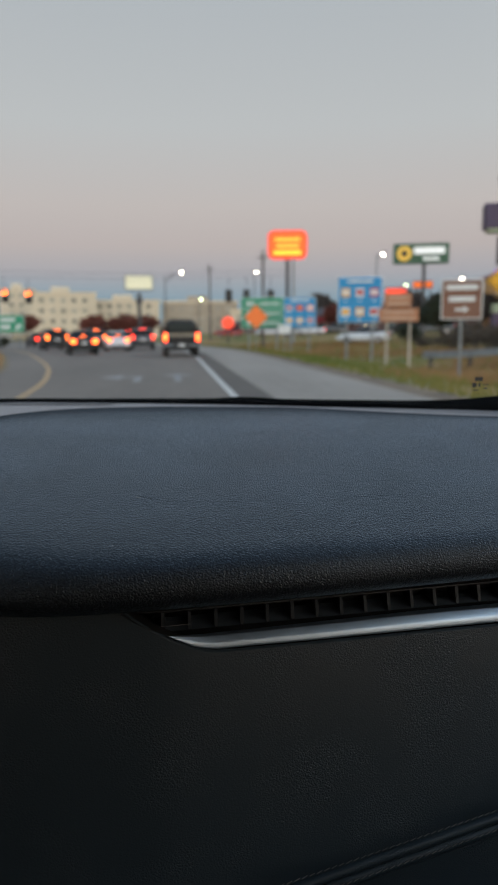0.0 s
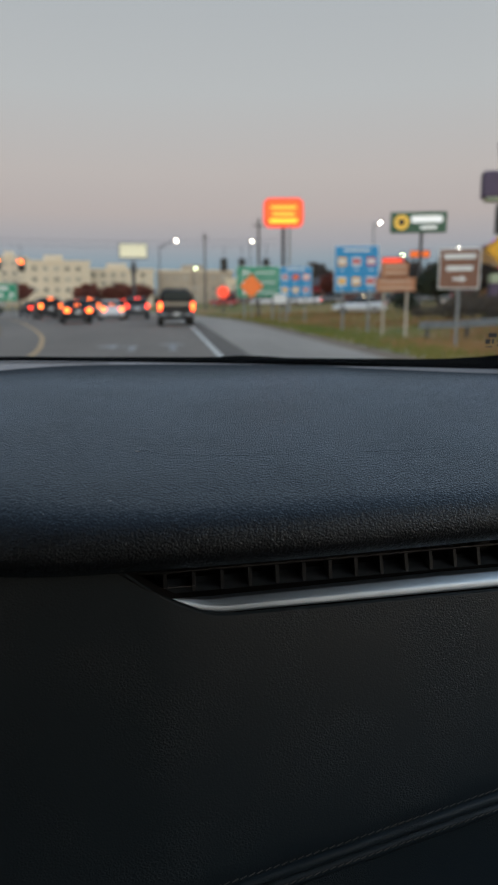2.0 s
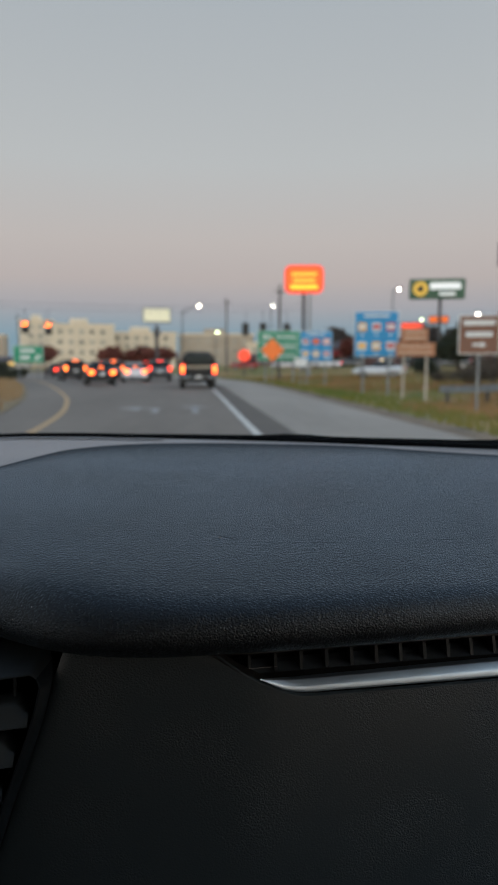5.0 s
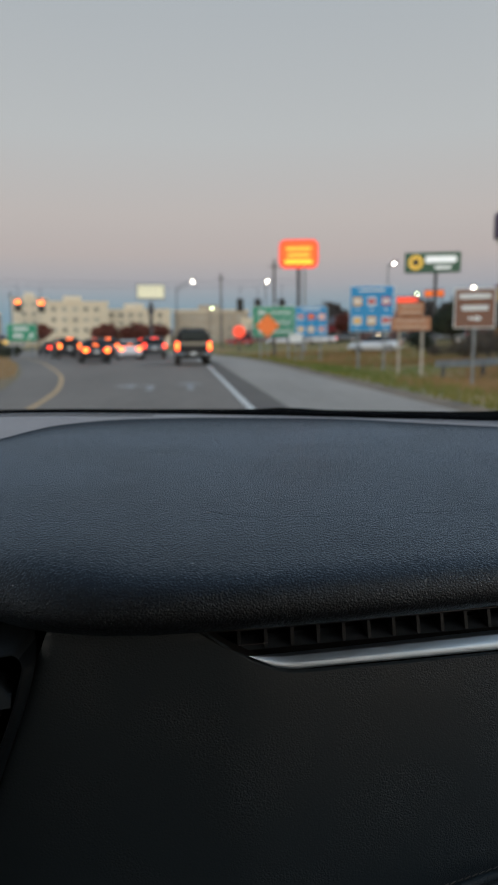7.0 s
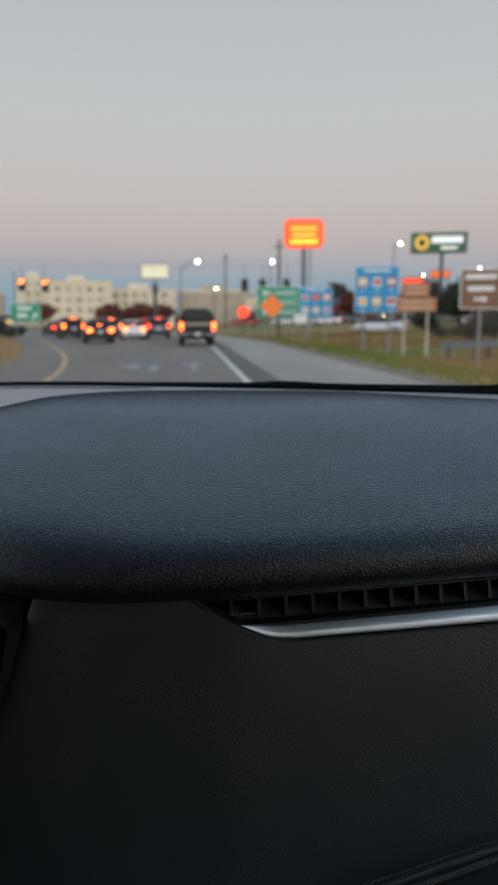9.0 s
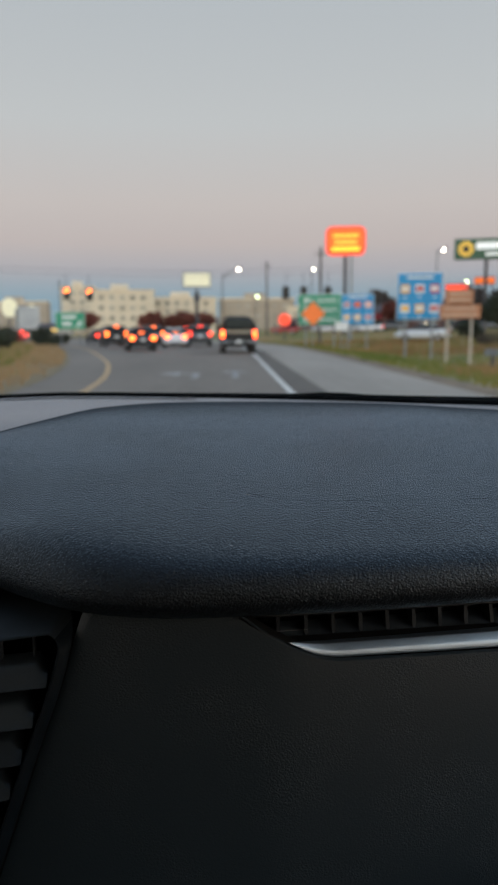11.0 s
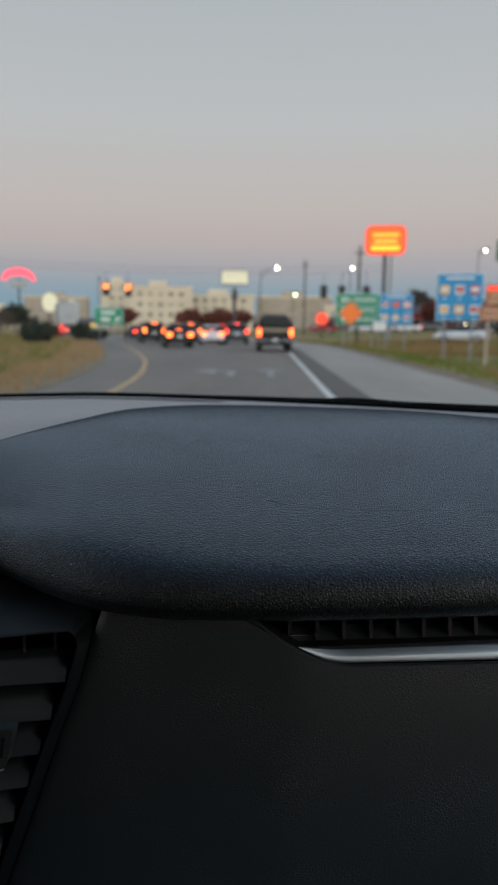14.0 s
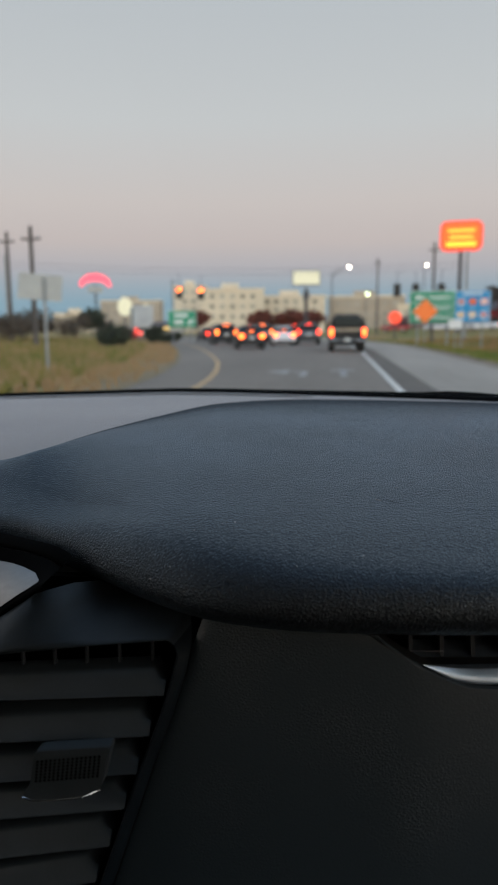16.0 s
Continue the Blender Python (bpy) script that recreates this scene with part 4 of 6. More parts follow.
STRAW = surface("straw_blades", (0.235, 0.150, 0.070), (0.33, 0.22, 0.115), 0.95, scale=0.3)
BLADES = surface("green_blades", (0.078, 0.120, 0.016), (0.210, 0.165, 0.042), 0.95, scale=0.2)
BRUSH = surface("dry_brush", (0.05, 0.038, 0.028), (0.10, 0.075, 0.05), 0.95, scale=0.4)
tufts("verge_tufts", 6000, lambda r: (lambda y: (wx(min(y, 130)) + 4.6 + abs(r.gauss(0, 9)), y))(12 + 75 * r.random() ** 1.5), 0.16, BLADES, "short green grass of the right verge")
tufts("dead_patches", 8000, lambda r: (lambda y: (wx(min(y, 130)) + 8.9 + 3.5 * math.sin(y * 0.21) + 3.0 * r.random() + abs(r.gauss(0, 4)), y))(14 + 70 * r.random() ** 1.4), 0.18, surface("brown_blades", (0.200, 0.110, 0.045), (0.32, 0.19, 0.085), 0.95, scale=0.3), "patches of dead grass in the right verge")
tufts("left_verge_tufts", 9000, lambda r: (lambda y: (yx(min(y, 130)) - 3.6 - abs(r.gauss(0, 7)), y))(14 + 65 * r.random() ** 1.5), 0.2, BLADES, "patches of green grass of the left verge")
tufts("straw_tufts", 3000, lambda r: (lambda y: (yx(min(y, 130)) - 1.7 - abs(r.gauss(0, 8)), y))(14 + 65 * r.random() ** 1.5), 0.28, STRAW, "dead straw-coloured grass of the left verge")


# ---------------------------------------------------------------- plants
def crown(bm, rnd, cx, cy, cz, rx, rz, n, size, hollow=0.4):
    for _ in range(n):
        while True:
            p = Vector((rnd.uniform(-1, 1), rnd.uniform(-1, 1), rnd.uniform(-1, 1)))
            if hollow < p.length < 1:
                break
        p *= 0.75 + 0.35 * noise.noise(p * 2.2 + Vector((cx, cy, 0)))
        q = Vector((cx + p.x * rx, cy + p.y * rx, cz + p.z * rz))
        s = size * rnd.uniform(0.5, 1.3)
        m = Euler((rnd.uniform(0, 6), rnd.uniform(0, 6), rnd.uniform(0, 6))).to_matrix()
        vs = [bm.verts.new(q + m @ Vector(c) * s) for c in ((-1, -0.4, 0), (0.2, -0.7, 0.15), (1, 0.1, 0), (0.1, 0.6, -0.1))]
        bm.faces.new(vs)


EVERGREEN = surface("evergreen_needles", (0.018, 0.026, 0.014), (0.038, 0.046, 0.024), 0.9, scale=0.8)
RUSSET = surface("russet_leaves", (0.10, 0.025, 0.018), (0.17, 0.05, 0.03), 0.9, scale=0.5)
TWIG = surface("bare_twigs", (0.045, 0.035, 0.030), (0.075, 0.060, 0.05), 0.95, scale=1.0)


def plant(name, x, y, h, r, leaf, n, label, cat="bush", trunk=0.25, seed=1, group="", size=None):
    rnd = random.Random(seed)
    z = ground_z(x, y)
    t = thing(name, pose(x, y, z - 0.05), label, cat, group)
    bm = bmesh.new()
    tube(bm, (0, 0, 0), (0.05 * h, 0, h * 0.55), h * 0.022, h * 0.012, 7)
    for k in range(9):
        a, up = rnd.random() * 6.28, rnd.uniform(0.15, 0.5)
        p = Vector((0.05 * h * up, 0, h * up))
        e = Vector((math.cos(a) * r * 0.8, math.sin(a) * r * 0.8, h * (up + rnd.uniform(0.2, 0.45))))
        tube(bm, p, e, h * 0.010, h * 0.003, 5)
        for _ in range(3):
            q = p.lerp(e, rnd.uniform(0.4, 0.9))
            tube(bm, q, q + Vector((rnd.uniform(-1, 1) * r * 0.4, rnd.uniform(-1, 1) * r * 0.4, rnd.uniform(0.05, 0.25) * h)), h * 0.005, h * 0.0015, 4)
    part("trunk", bm, TWIG, t)
    bm = bmesh.new()
    lo = h * trunk
    crown(bm, rnd, 0, 0, (h + lo) / 2, r, (h - lo) / 2, n, size or r * 0.11, 0.25)
    for k in range(4):
        a = rnd.random() * 6.28
        crown(bm, rnd, math.cos(a) * r * 0.55, math.sin(a) * r * 0.55, lo + (h - lo) * rnd.uniform(0.2, 0.6), r * 0.5, (h - lo) * 0.3, n // 6, size or r * 0.1, 0.1)
    part("crown", bm, leaf, t)
    return t


for i, (az, d, h, r, leaf, n, label) in enumerate([
        (21.0, 62, 4.2, 2.0, EVERGREEN, 1400, "dark evergreen tree behind the verge"), (18.6, 66, 2.0, 1.3, EVERGREEN, 600, "low dark evergreen bush"),
        (22.5, 46, 1.5, 1.8, BRUSH, 700, "bare brown scrub on the bank"), (25.0, 42, 1.7, 2.0, BRUSH, 700, "bare brown scrub on the bank"), (28.0, 40, 1.6, 2.0, BRUSH, 700, "bare brown scrub on the bank"),
        (30.5, 44, 1.9, 2.2, BRUSH, 700, "bare brown scrub on the bank"), (23.6, 55, 1.9, 2.2, BRUSH, 700, "bare brown scrub on the bank"), (27.0, 56, 2.0, 2.4, BRUSH, 700, "bare brown scrub on the bank"), (20.4, 52, 1.1, 1.5, BRUSH, 500, "bare brown scrub on the bank"),
        (-17.5, 48, 1.7, 1.5, EVERGREEN, 700, "dark round bush in dead grass"), (-14.3, 62, 1.9, 1.3, EVERGREEN, 700, "dark round bush in dead grass"), (-12.9, 66, 1.3, 0.9, EVERGREEN, 500, "small dark bush in dead grass"),
        (-20.5, 70, 3.0, 2.2, BRUSH, 900, "leafless brown thicket behind dead grass"), (-23.5, 62, 3.2, 2.4, BRUSH, 900, "leafless brown thicket behind dead grass"), (-25.5, 55, 2.6, 2.2, BRUSH, 900, "leafless brown thicket behind dead grass"), (-19.2, 82, 3.8, 1.8, EVERGREEN, 900, "dark evergreen tree beyond the crossing"),
        (-3.6, 150, 6.0, 4.0, RUSSET, 900, "tree with dark red autumn leaves"), (-6.0, 150, 5.5, 3.5, RUSSET, 900, "tree with dark red autumn leaves"), (-1.9, 155, 5.5, 3.6, RUSSET, 900, "tree with dark red autumn leaves"), (-11.0, 160, 6.0, 3.4, RUSSET, 900, "tree with dark red autumn leaves"),
        (13.6, 130, 6.0, 4.0, RUSSET, 900, "tree with dark red autumn leaves"), (15.8, 128, 5.0, 3.4, RUSSET, 900, "tree with dark red autumn leaves"), (8.4, 170, 9.0, 4.5, TWIG, 900, "bare grey leafless tree far off"), (11.6, 165, 9.5, 4.8, TWIG, 900, "bare grey leafless tree far off"), (21.5, 130, 8.0, 4.5, TWIG, 900, "bare grey leafless tree far off"), (24.0, 128, 7.0, 4.2, TWIG, 900, "bare grey leafless tree far off"), (18.5, 150, 9.0, 4.5, TWIG, 900, "bare grey leafless tree far off")]):
    x, y, _ = at(az, d)
    name = "tree" if "tree" in label else "bush"
    plant(name, x, y, h, r, leaf, n, label, name, 0.05 if name == "bush" else 0.25, 11 + i, "", None if leaf is not BRUSH else r * 0.05)

# far woods along the horizon
rnd = random.Random(3)
bm = bmesh.new()
for i in range(420):
    az = rnd.uniform(-40, 42)
    d = rnd.uniform(380, 520)
    x, y, _ = at(az, d)
    h = (9.0 if az < -9 else 12.0) * (0.55 + 0.45 * rnd.random() + 0.4 * noise.noise((az * 0.35, 0, 0)))
    crown(bm, rnd, x, y, h * 0.5 - 0.5, h * 0.55, h * 0.55, 26, h * 0.16, 0.2)
tagged(part("far_woods", bm, TWIG), "line of bare grey woods on the horizon", "woods", "", "stuff")


# ---------------------------------------------------------------- signs and poles
def post(parent, x, z0, z1, r=0.05, material=STEEL, y=0.0, name="post"):
    return part(name, rod((x, y, z0), (x, y, z1), r, r * 0.9, 10), material, parent)


def stand(name, az, d, label, cat="sign", group="", turn=None):
    x, y, _ = at(az, d)
    return thing(name, pose(x, y, ground_z(x, y), 0, 0, -az if turn is None else turn), label, cat, group)


def logo_sign(az, d, w, h, z0, rows, cols, label, cells, turn=None):
    s = stand("logo_sign", az, d, label, "road sign", "blue service signs", turn)
    board = part("board", slab(-w / 2, w / 2, -0.03, 0.03, z0, z0 + h, 0.02), BLUE_SIGN, s)
    part("border", slab(-w / 2 - 0.04, w / 2 + 0.04, 0.032, 0.04, z0 - 0.04, z0 + h + 0.04), SHEET_WHITE, s, "thin white border")
    for x in (-w * 0.3, w * 0.3):
        post(s, x, -0.3, z0 + h * 0.9, 0.07, STEEL, 0.10)
    part("heading_bar", slab(-w * 0.3, w * 0.3, -0.045, -0.031, z0 + h * 0.89, z0 + h * 0.94), SHEET_WHITE, board, "white bar of unreadable writing")
    k = 0
    for r in range(rows):
        for c in range(cols):
            cw, ch = w / cols, h * 0.86 / rows
            cx, cz = -w / 2 + cw * (c + 0.5), z0 + h * 0.86 - ch * (r + 0.45)
            part("logo_plate", slab(cx - cw * 0.31, cx + cw * 0.31, -0.045, -0.031, cz - ch * 0.22, cz + ch * 0.22, 0.005), (SHEET_WHITE, cells[k % len(cells)])[k % 2 == 0 or len(cells) > 3], board)
            part("logo_shape", slab(cx - cw * 0.26, cx + cw * 0.26, -0.056, -0.046, cz - ch * 0.10, cz + ch * 0.12, 0.004), cells[(k + 1) % len(cells)], board)
            part("arrow_bar", slab(cx - cw * 0.1, cx + cw * 0.1, -0.045, -0.031, cz - ch * 0.46, cz - ch * 0.38), SHEET_WHITE, board)
            k += 1
    return s


logo_sign(10.2, 58, 2.5, 2.3, 2.1, 2, 3, "blue highway service sign with logo plates on steel posts", [SHEET_WHITE, SHEET_RED, ORANGE_SIGN, SHEET_WHITE, YELLOW_SIGN])
logo_sign(14.9, 40, 2.3, 2.4, 2.2, 2, 3, "large blue highway service sign with six logo plates", [YELLOW_SIGN, SHEET_WHITE, SHEET_RED, SHEET_WHITE])

s = stand("direction_sign", 7.3, 62, "green direction sign with three white arrows on steel posts", "road sign")
b = part("board", slab(-1.85, 1.85, -0.03, 0.03, 1.9, 4.4, 0.02), GREEN_SIGN, s)
part("border", slab(-1.9, 1.9, 0.032, 0.04, 1.85, 4.45), SHEET_WHITE, s, "thin white border")
for x in (-1.2, 1.2):
    post(s, x, -0.3, 4.2, 0.08, STEEL, 0.1)
for z in (2.3, 3.12, 3.94):
    part("arrow", prism([(-1.5, z), (-1.15, z + 0.24), (-1.15, z + 0.09), (-0.65, z + 0.09), (-0.65, z - 0.09), (-1.15, z - 0.09), (-1.15, z - 0.24)], -0.045, -0.031), SHEET_WHITE, b, "white arrow")
    part("writing_bar", slab(-0.35, 1.5, -0.045, -0.031, z - 0.07, z + 0.07), SHEET_WHITE, b, "white bar of unreadable writing")
for z in (2.71, 3.53):
    part("divider", slab(-1.85, 1.85, -0.043, -0.031, z - 0.025, z + 0.025), SHEET_WHITE, b)

s = stand("exit_sign", -12.2, 64, "small green exit sign in dead grass", "road sign")
b = part("board", slab(-1.2, 1.2, -0.03, 0.03, 1.5, 2.9, 0.02), GREEN_SIGN, s)
part("border", slab(-1.24, 1.24, 0.032, 0.04, 1.46, 2.94), SHEET_WHITE, s)
part("writing_bar", slab(-0.7, 0.5, -0.045, -0.031, 2.4, 2.65), SHEET_WHITE, b, "white bar of unreadable writing")
part("writing_bar", slab(-0.7, 0.1, -0.045, -0.031, 1.8, 2.1), SHEET_WHITE, b, "white bar of unreadable writing")
part("arrow", prism([(0.95, 2.2), (0.55, 2.1), (0.68, 1.98), (0.42, 1.75), (0.52, 1.66), (0.78, 1.88), (0.88, 1.76)], -0.045, -0.031), SHEET_WHITE, b, "white arrow")
for x in (-0.8, 0.8):
    post(s, x, -0.3, 2.8, 0.06, STEEL, 0.08)

s = stand("information_sign", 17.9, 36, "orange-brown information sign on two pale wooden posts", "road sign")
b = part("board", slab(-0.95, 0.95, -0.03, 0.03, 2.2, 2.85, 0.02), RUST_SIGN, s)
b2 = part("header_board", slab(-0.70, 0.60, -0.03, 0.03, 2.90, 3.55, 0.02), RUST_SIGN, s)
for z, p, w in ((2.32, b, 0.8), (2.60, b, 0.75), (3.02, b2, 0.52), (3.30, b2, 0.48)):
    part("writing_bar", slab(-w, w, -0.045, -0.031, z, z + 0.12), PALE_BAR, p, "pale bar of unreadable writing")
for x in (-0.55, 0.55):
    post(s, x, -0.3, 3.4, 0.065, PALE_POST, 0.10)

s = stand("visitor_sign", 22.6, 25, "brown visitor sign with white border on one steel post", "road sign")
b = part("board", slab(-0.66, 0.66, -0.02, 0.02, 2.02, 3.32, 0.01), SHEET_WHITE, s, "white border")
f = part("face", slab(-0.62, 0.62, -0.028, -0.021, 2.06, 3.28), BROWN_SIGN, b, "brown face")
for z, w in ((2.98, 0.5), (2.60, 0.42)):
    part("writing_bar", slab(-w, w, -0.036, -0.029, z, z + 0.16), SHEET_WHITE, f, "pale bar of unreadable writing")
part("arrow", prism([(-0.20, 2.30), (0.06, 2.30), (0.06, 2.23), (0.24, 2.34), (0.06, 2.45), (0.06, 2.38), (-0.20, 2.38)], -0.036, -0.029), SHEET_WHITE, f, "white arrow")
post(s, 0, -0.3, 3.2, 0.05, STEEL, 0.07)


def diamond(r, y0, y1, zc):
    return prism([(0, zc - r), (r, zc), (0, zc + r), (-r, zc)], y0, y1)


s = stand("signal_ahead_sign", 26.3, 25, "yellow diamond warning sign with a traffic signal symbol", "road sign")
b = part("board", diamond(0.86, -0.02, 0.02, 3.3), YELLOW_SIGN, s)
part("border", diamond(0.80, -0.0245, -0.021, 3.3), SHEET_BLACK, b, "thin black border")
part("face", diamond(0.765, -0.029, -0.025, 3.3), YELLOW_SIGN, b)
part("signal_body", slab(-0.19, 0.19, -0.038, -0.031, 2.78, 3.82, 0.004), SHEET_BLACK, b, "black signal symbol")
for z, mt in ((3.63, SHEET_RED), (3.30, YELLOW_SIGN), (2.97, SHEET_GREEN)):
    part("signal_spot", disc(bmesh.new(), (0, -0.045, z), 0.135, 0.01, 20), mt, b)
post(s, 0, -0.3, 4.0, 0.045, STEEL, 0.07)

s = stand("work_zone_sign", 6.75, 55, "orange diamond work zone sign", "road sign")
b = part("board", diamond(0.92, -0.02, 0.02, 2.6), ORANGE_SIGN, s)
part("border", diamond(0.87, -0.0235, -0.021, 2.6), SHEET_BLACK, b, "thin black border")
part("face", diamond(0.845, -0.028, -0.024, 2.6), ORANGE_SIGN, b)
post(s, 0, -0.3, 3.0, 0.04, STEEL, 0.06)

s = stand("sign_seen_from_behind", -22.9, 21, "bare metal back of a road sign on a square post", "road sign")
part("board", prism([(-0.62, 2.15), (0.55, 2.05), (0.62, 2.75), (-0.55, 2.85)], -0.01, 0.01), SHEET_BACK, s)
post(s, 0.1, -0.2, 2.7, 0.05, STEEL, -0.07)

s = stand("small_white_sign", 9.0, 48, "small plain white sign on a thin steel post", "road sign")
part("board", slab(-0.42, 0.42, -0.01, 0.01, 1.35, 1.95, 0.004), SHEET_WHITE, s)
post(s, 0, -0.2, 1.9, 0.04, STEEL, 0.05)

# tall pole signs
s = stand("restaurant_pole_sign", 9.2, 108, "glowing orange rounded restaurant sign on a tall dark pole", "pole sign")


def rounded(w, h, r, zc, n=6):
    pts = []
    for cx, cz, a0 in ((w / 2 - r, h / 2 - r, 0), (-w / 2 + r, h / 2 - r, 90), (-w / 2 + r, -h / 2 + r, 180), (w / 2 - r, -h / 2 + r, 270)):
        for k in range(n + 1):
            a = radians(a0 + 90 * k / n)
            pts.append((cx + r * math.cos(a), zc + cz + r * math.sin(a)))
    return pts


post(s, 0, -0.4, 12.4, 0.30, DARKPOLE)
b = part("cabinet", prism(rounded(5.8, 4.1, 1.0, 13.4), -0.45, 0.45), NEON_RED, s, "red glowing rounded cabinet")
part("face", prism(rounded(5.0, 3.3, 0.8, 13.4), -0.52, -0.46), NEON_ORANGE, b, "orange lit face")
for w, z in ((3.6, 14.1), (3.2, 13.2)):
    part("lettering_shape", slab(-w / 2, w / 2, -0.60, -0.53, z - 0.20, z + 0.20, 0.05), NEON_AMBER, b)
part("reader_board", slab(-2.0, 2.0, -0.60, -0.53, 11.95, 12.55, 0.05), NEON_YELLOW, b, "yellow lit strip")

s = stand("hotel_pole_sign", 19.4, 76, "green and white hotel sign box on a tall dark pole", "pole sign", "", -16)
post(s, 0.35, -0.4, 7.8, 0.20, DARKPOLE)
b = part("cabinet", slab(-2.75, 2.75, -0.35, 0.35, 7.4, 9.4, 0.08), surface("dark_green_panel", (0.020, 0.085, 0.045), (0.03, 0.10, 0.055), 0.4, scale=0.8), s)
part("emblem", disc(bmesh.new(), (-1.65, -0.40, 8.4), 0.72, 0.10, 24), AMBER_DIM, b, "round amber emblem")
part("emblem_hole", disc(bmesh.new(), (-1.65, -0.46, 8.4), 0.33, 0.05, 20), SHEET_BLACK, b)
part("lettering_shape", slab(-0.7, 2.3, -0.41, -0.36, 8.35, 9.0, 0.1), PANEL_WHITE, b)
part("lettering_shape", slab(0.2, 1.8, -0.41, -0.36, 7.75, 8.0, 0.05), PANEL_WHITE, b)

s = stand("entertainment_tower_sign", 26.3, 112, "stacked purple tower sign with neon panels and a bright screen", "pole sign", "", -14)
part("column", slab(-1.5, 1.5, -0.8, 0.8, 2.4, 19.0, 0.1), PURPLE, s)
part("plinth", prism([(-3.4, -0.4), (3.1, -0.4), (2.6, 2.7), (-3.0, 2.7)], -1.4, 1.4), PURPLE, s)
part("lime_band", slab(-3.1, 2.8, -1.5, 1.5, 2.7, 4.0, 0.1), LIME, s)
part("crown_box", prism([(-2.3, 18.5), (1.9, 18.5), (2.4, 22.0), (-2.8, 22.0)], -1.2, 1.2), PURPLE, s)
cb = part("cross_box", slab(-4.9, 4.9, -1.3, 1.3, 14.5, 18.0, 0.15), PURPLE, s)
part("cross_box_base", slab(-4.4, 4.4, -1.2, 1.2, 14.0, 14.5, 0.1), LIME, s)
for w, z, h in ((4.6, 16.9, 0.95), (3.4, 15.6, 0.5)):
    part("lettering_shape", slab(-w / 2, w / 2, -1.42, -1.31, z - h, z + h * 0.7, 0.15), PANEL_WHITE, cb)
sb = part("screen_box", slab(-2.7, 2.9, -1.1, 1.1, 9.6, 13.6, 0.1), SHEET_BLACK, s)
part("screen", slab(-2.0, 2.8, -1.18, -1.11, 9.9, 13.3), LED_VIOLET, sb, "bright violet screen")
part("screen_shape", slab(-1.7, 1.4, -1.24, -1.19, 10.3, 12.3, 0.02), LED_WHITE, sb, "white picture on the screen")
for x0, x1, z0, z1, mt in ((-2.5, -0.4, 19.9, 20.7, NEON_MAGENTA), (-0.6, 2.6, 18.6, 19.7, NEON_YELLOW), (-3.3, 0.6, 7.6, 8.8, NEON_VIOLET), (0.6, 2.4, 6.0, 7.1, NEON_YELLOW), (-2.0, 0.4, 4.7, 5.6, NEON_MAGENTA)):
    part("neon_panel", slab(x0, x1, -1.40, -0.9, z0, z1, 0.12), mt, s)

s = stand("box_pole_sign", -2.4, 92, "pale lit box sign on a thick dark pole", "pole sign")
post(s, 0, -0.4, 6.4, 0.24, DARKPOLE)
part("collar", rod((0, 0, 5.0), (0, 0, 5.9), 0.45, 0.35, 12), DARKPOLE, s)
part("cabinet", slab(-1.75, 1.75, -0.3, 0.3, 6.7, 8.5, 0.06), DARKPOLE, s)
part("face", slab(-1.65, 1.65, -0.36, -0.31, 6.8, 8.4, 0.02), PANEL_WARM, s, "warm white lit face")

s = stand("arched_pole_sign", -18.8, 160, "red glowing arched sign on a pole", "pole sign")
post(s, 0, -0.4, 11, 0.22, DARKPOLE)
part("arch", prism([(3.4 * math.cos(a), 10.6 + 2.6 * math.sin(a)) for a in np.linspace(0, math.pi, 16)] + [(2.6 * math.cos(a), 10.4 + 1.2 * math.sin(a)) for a in np.linspace(math.pi, 0, 16)], -0.4, 0.4), NEON_PINK, s, "red lit arch")
part("board", slab(-1.6, 1.6, -0.25, 0.25, 9.2, 10.5, 0.05), SHEET_BACK, s)
for az, h, w in ((-16.6, 7.0, 1.2), (-15.0, 6.0, 0.9)):
    s = stand("oval_pole_sign", az, 120, "pale oval sign on a short pole", "pole sign", "pale oval signs")
    post(s, 0, -0.4, h - 3.3, 0.15, DARKPOLE)
    part("face", prism([(w * math.cos(a), h - 2 + 1.5 * math.sin(a)) for a in np.linspace(0, 2 * math.pi, 20)[:-1]], -0.2, 0.2), PANEL_WARM, s)
s = stand("octagon_sign", 4.5, 96, "red glowing eight-sided sign on a short pole", "pole sign")
post(s, 0, -0.3, 1.9, 0.12, DARKPOLE)
part("face", prism([(0.85 * math.cos(radians(22.5 + 45 * k)), 2.7 + 0.85 * math.sin(radians(22.5 + 45 * k))) for k in range(8)], -0.12, 0.12), NEON_RED, s)
for az, d, w, z, mt, lab in ((17.6, 132, 3.6, 7.2, NEON_RED, "red neon sign on a low building"), (19.6, 138, 3.4, 8.6, NEON_ORANGE, "orange neon sign on a low building")):
    s = stand("neon_sign", az, d, lab, "neon sign")
    part("cabinet", slab(-w / 2 - 0.1, w / 2 + 0.1, -0.1, 0.3, z - 0.7, z + 0.7, 0.1), DARKPOLE, s)
    part("tube_panel", slab(-w / 2, w / 2, -0.2, -0.11, z - 0.5, z + 0.5, 0.05), mt, s)
    for x in (-w * 0.4, w * 0.4):
        post(s, x, -0.4, z, 0.1, DARKPOLE, 0.1)


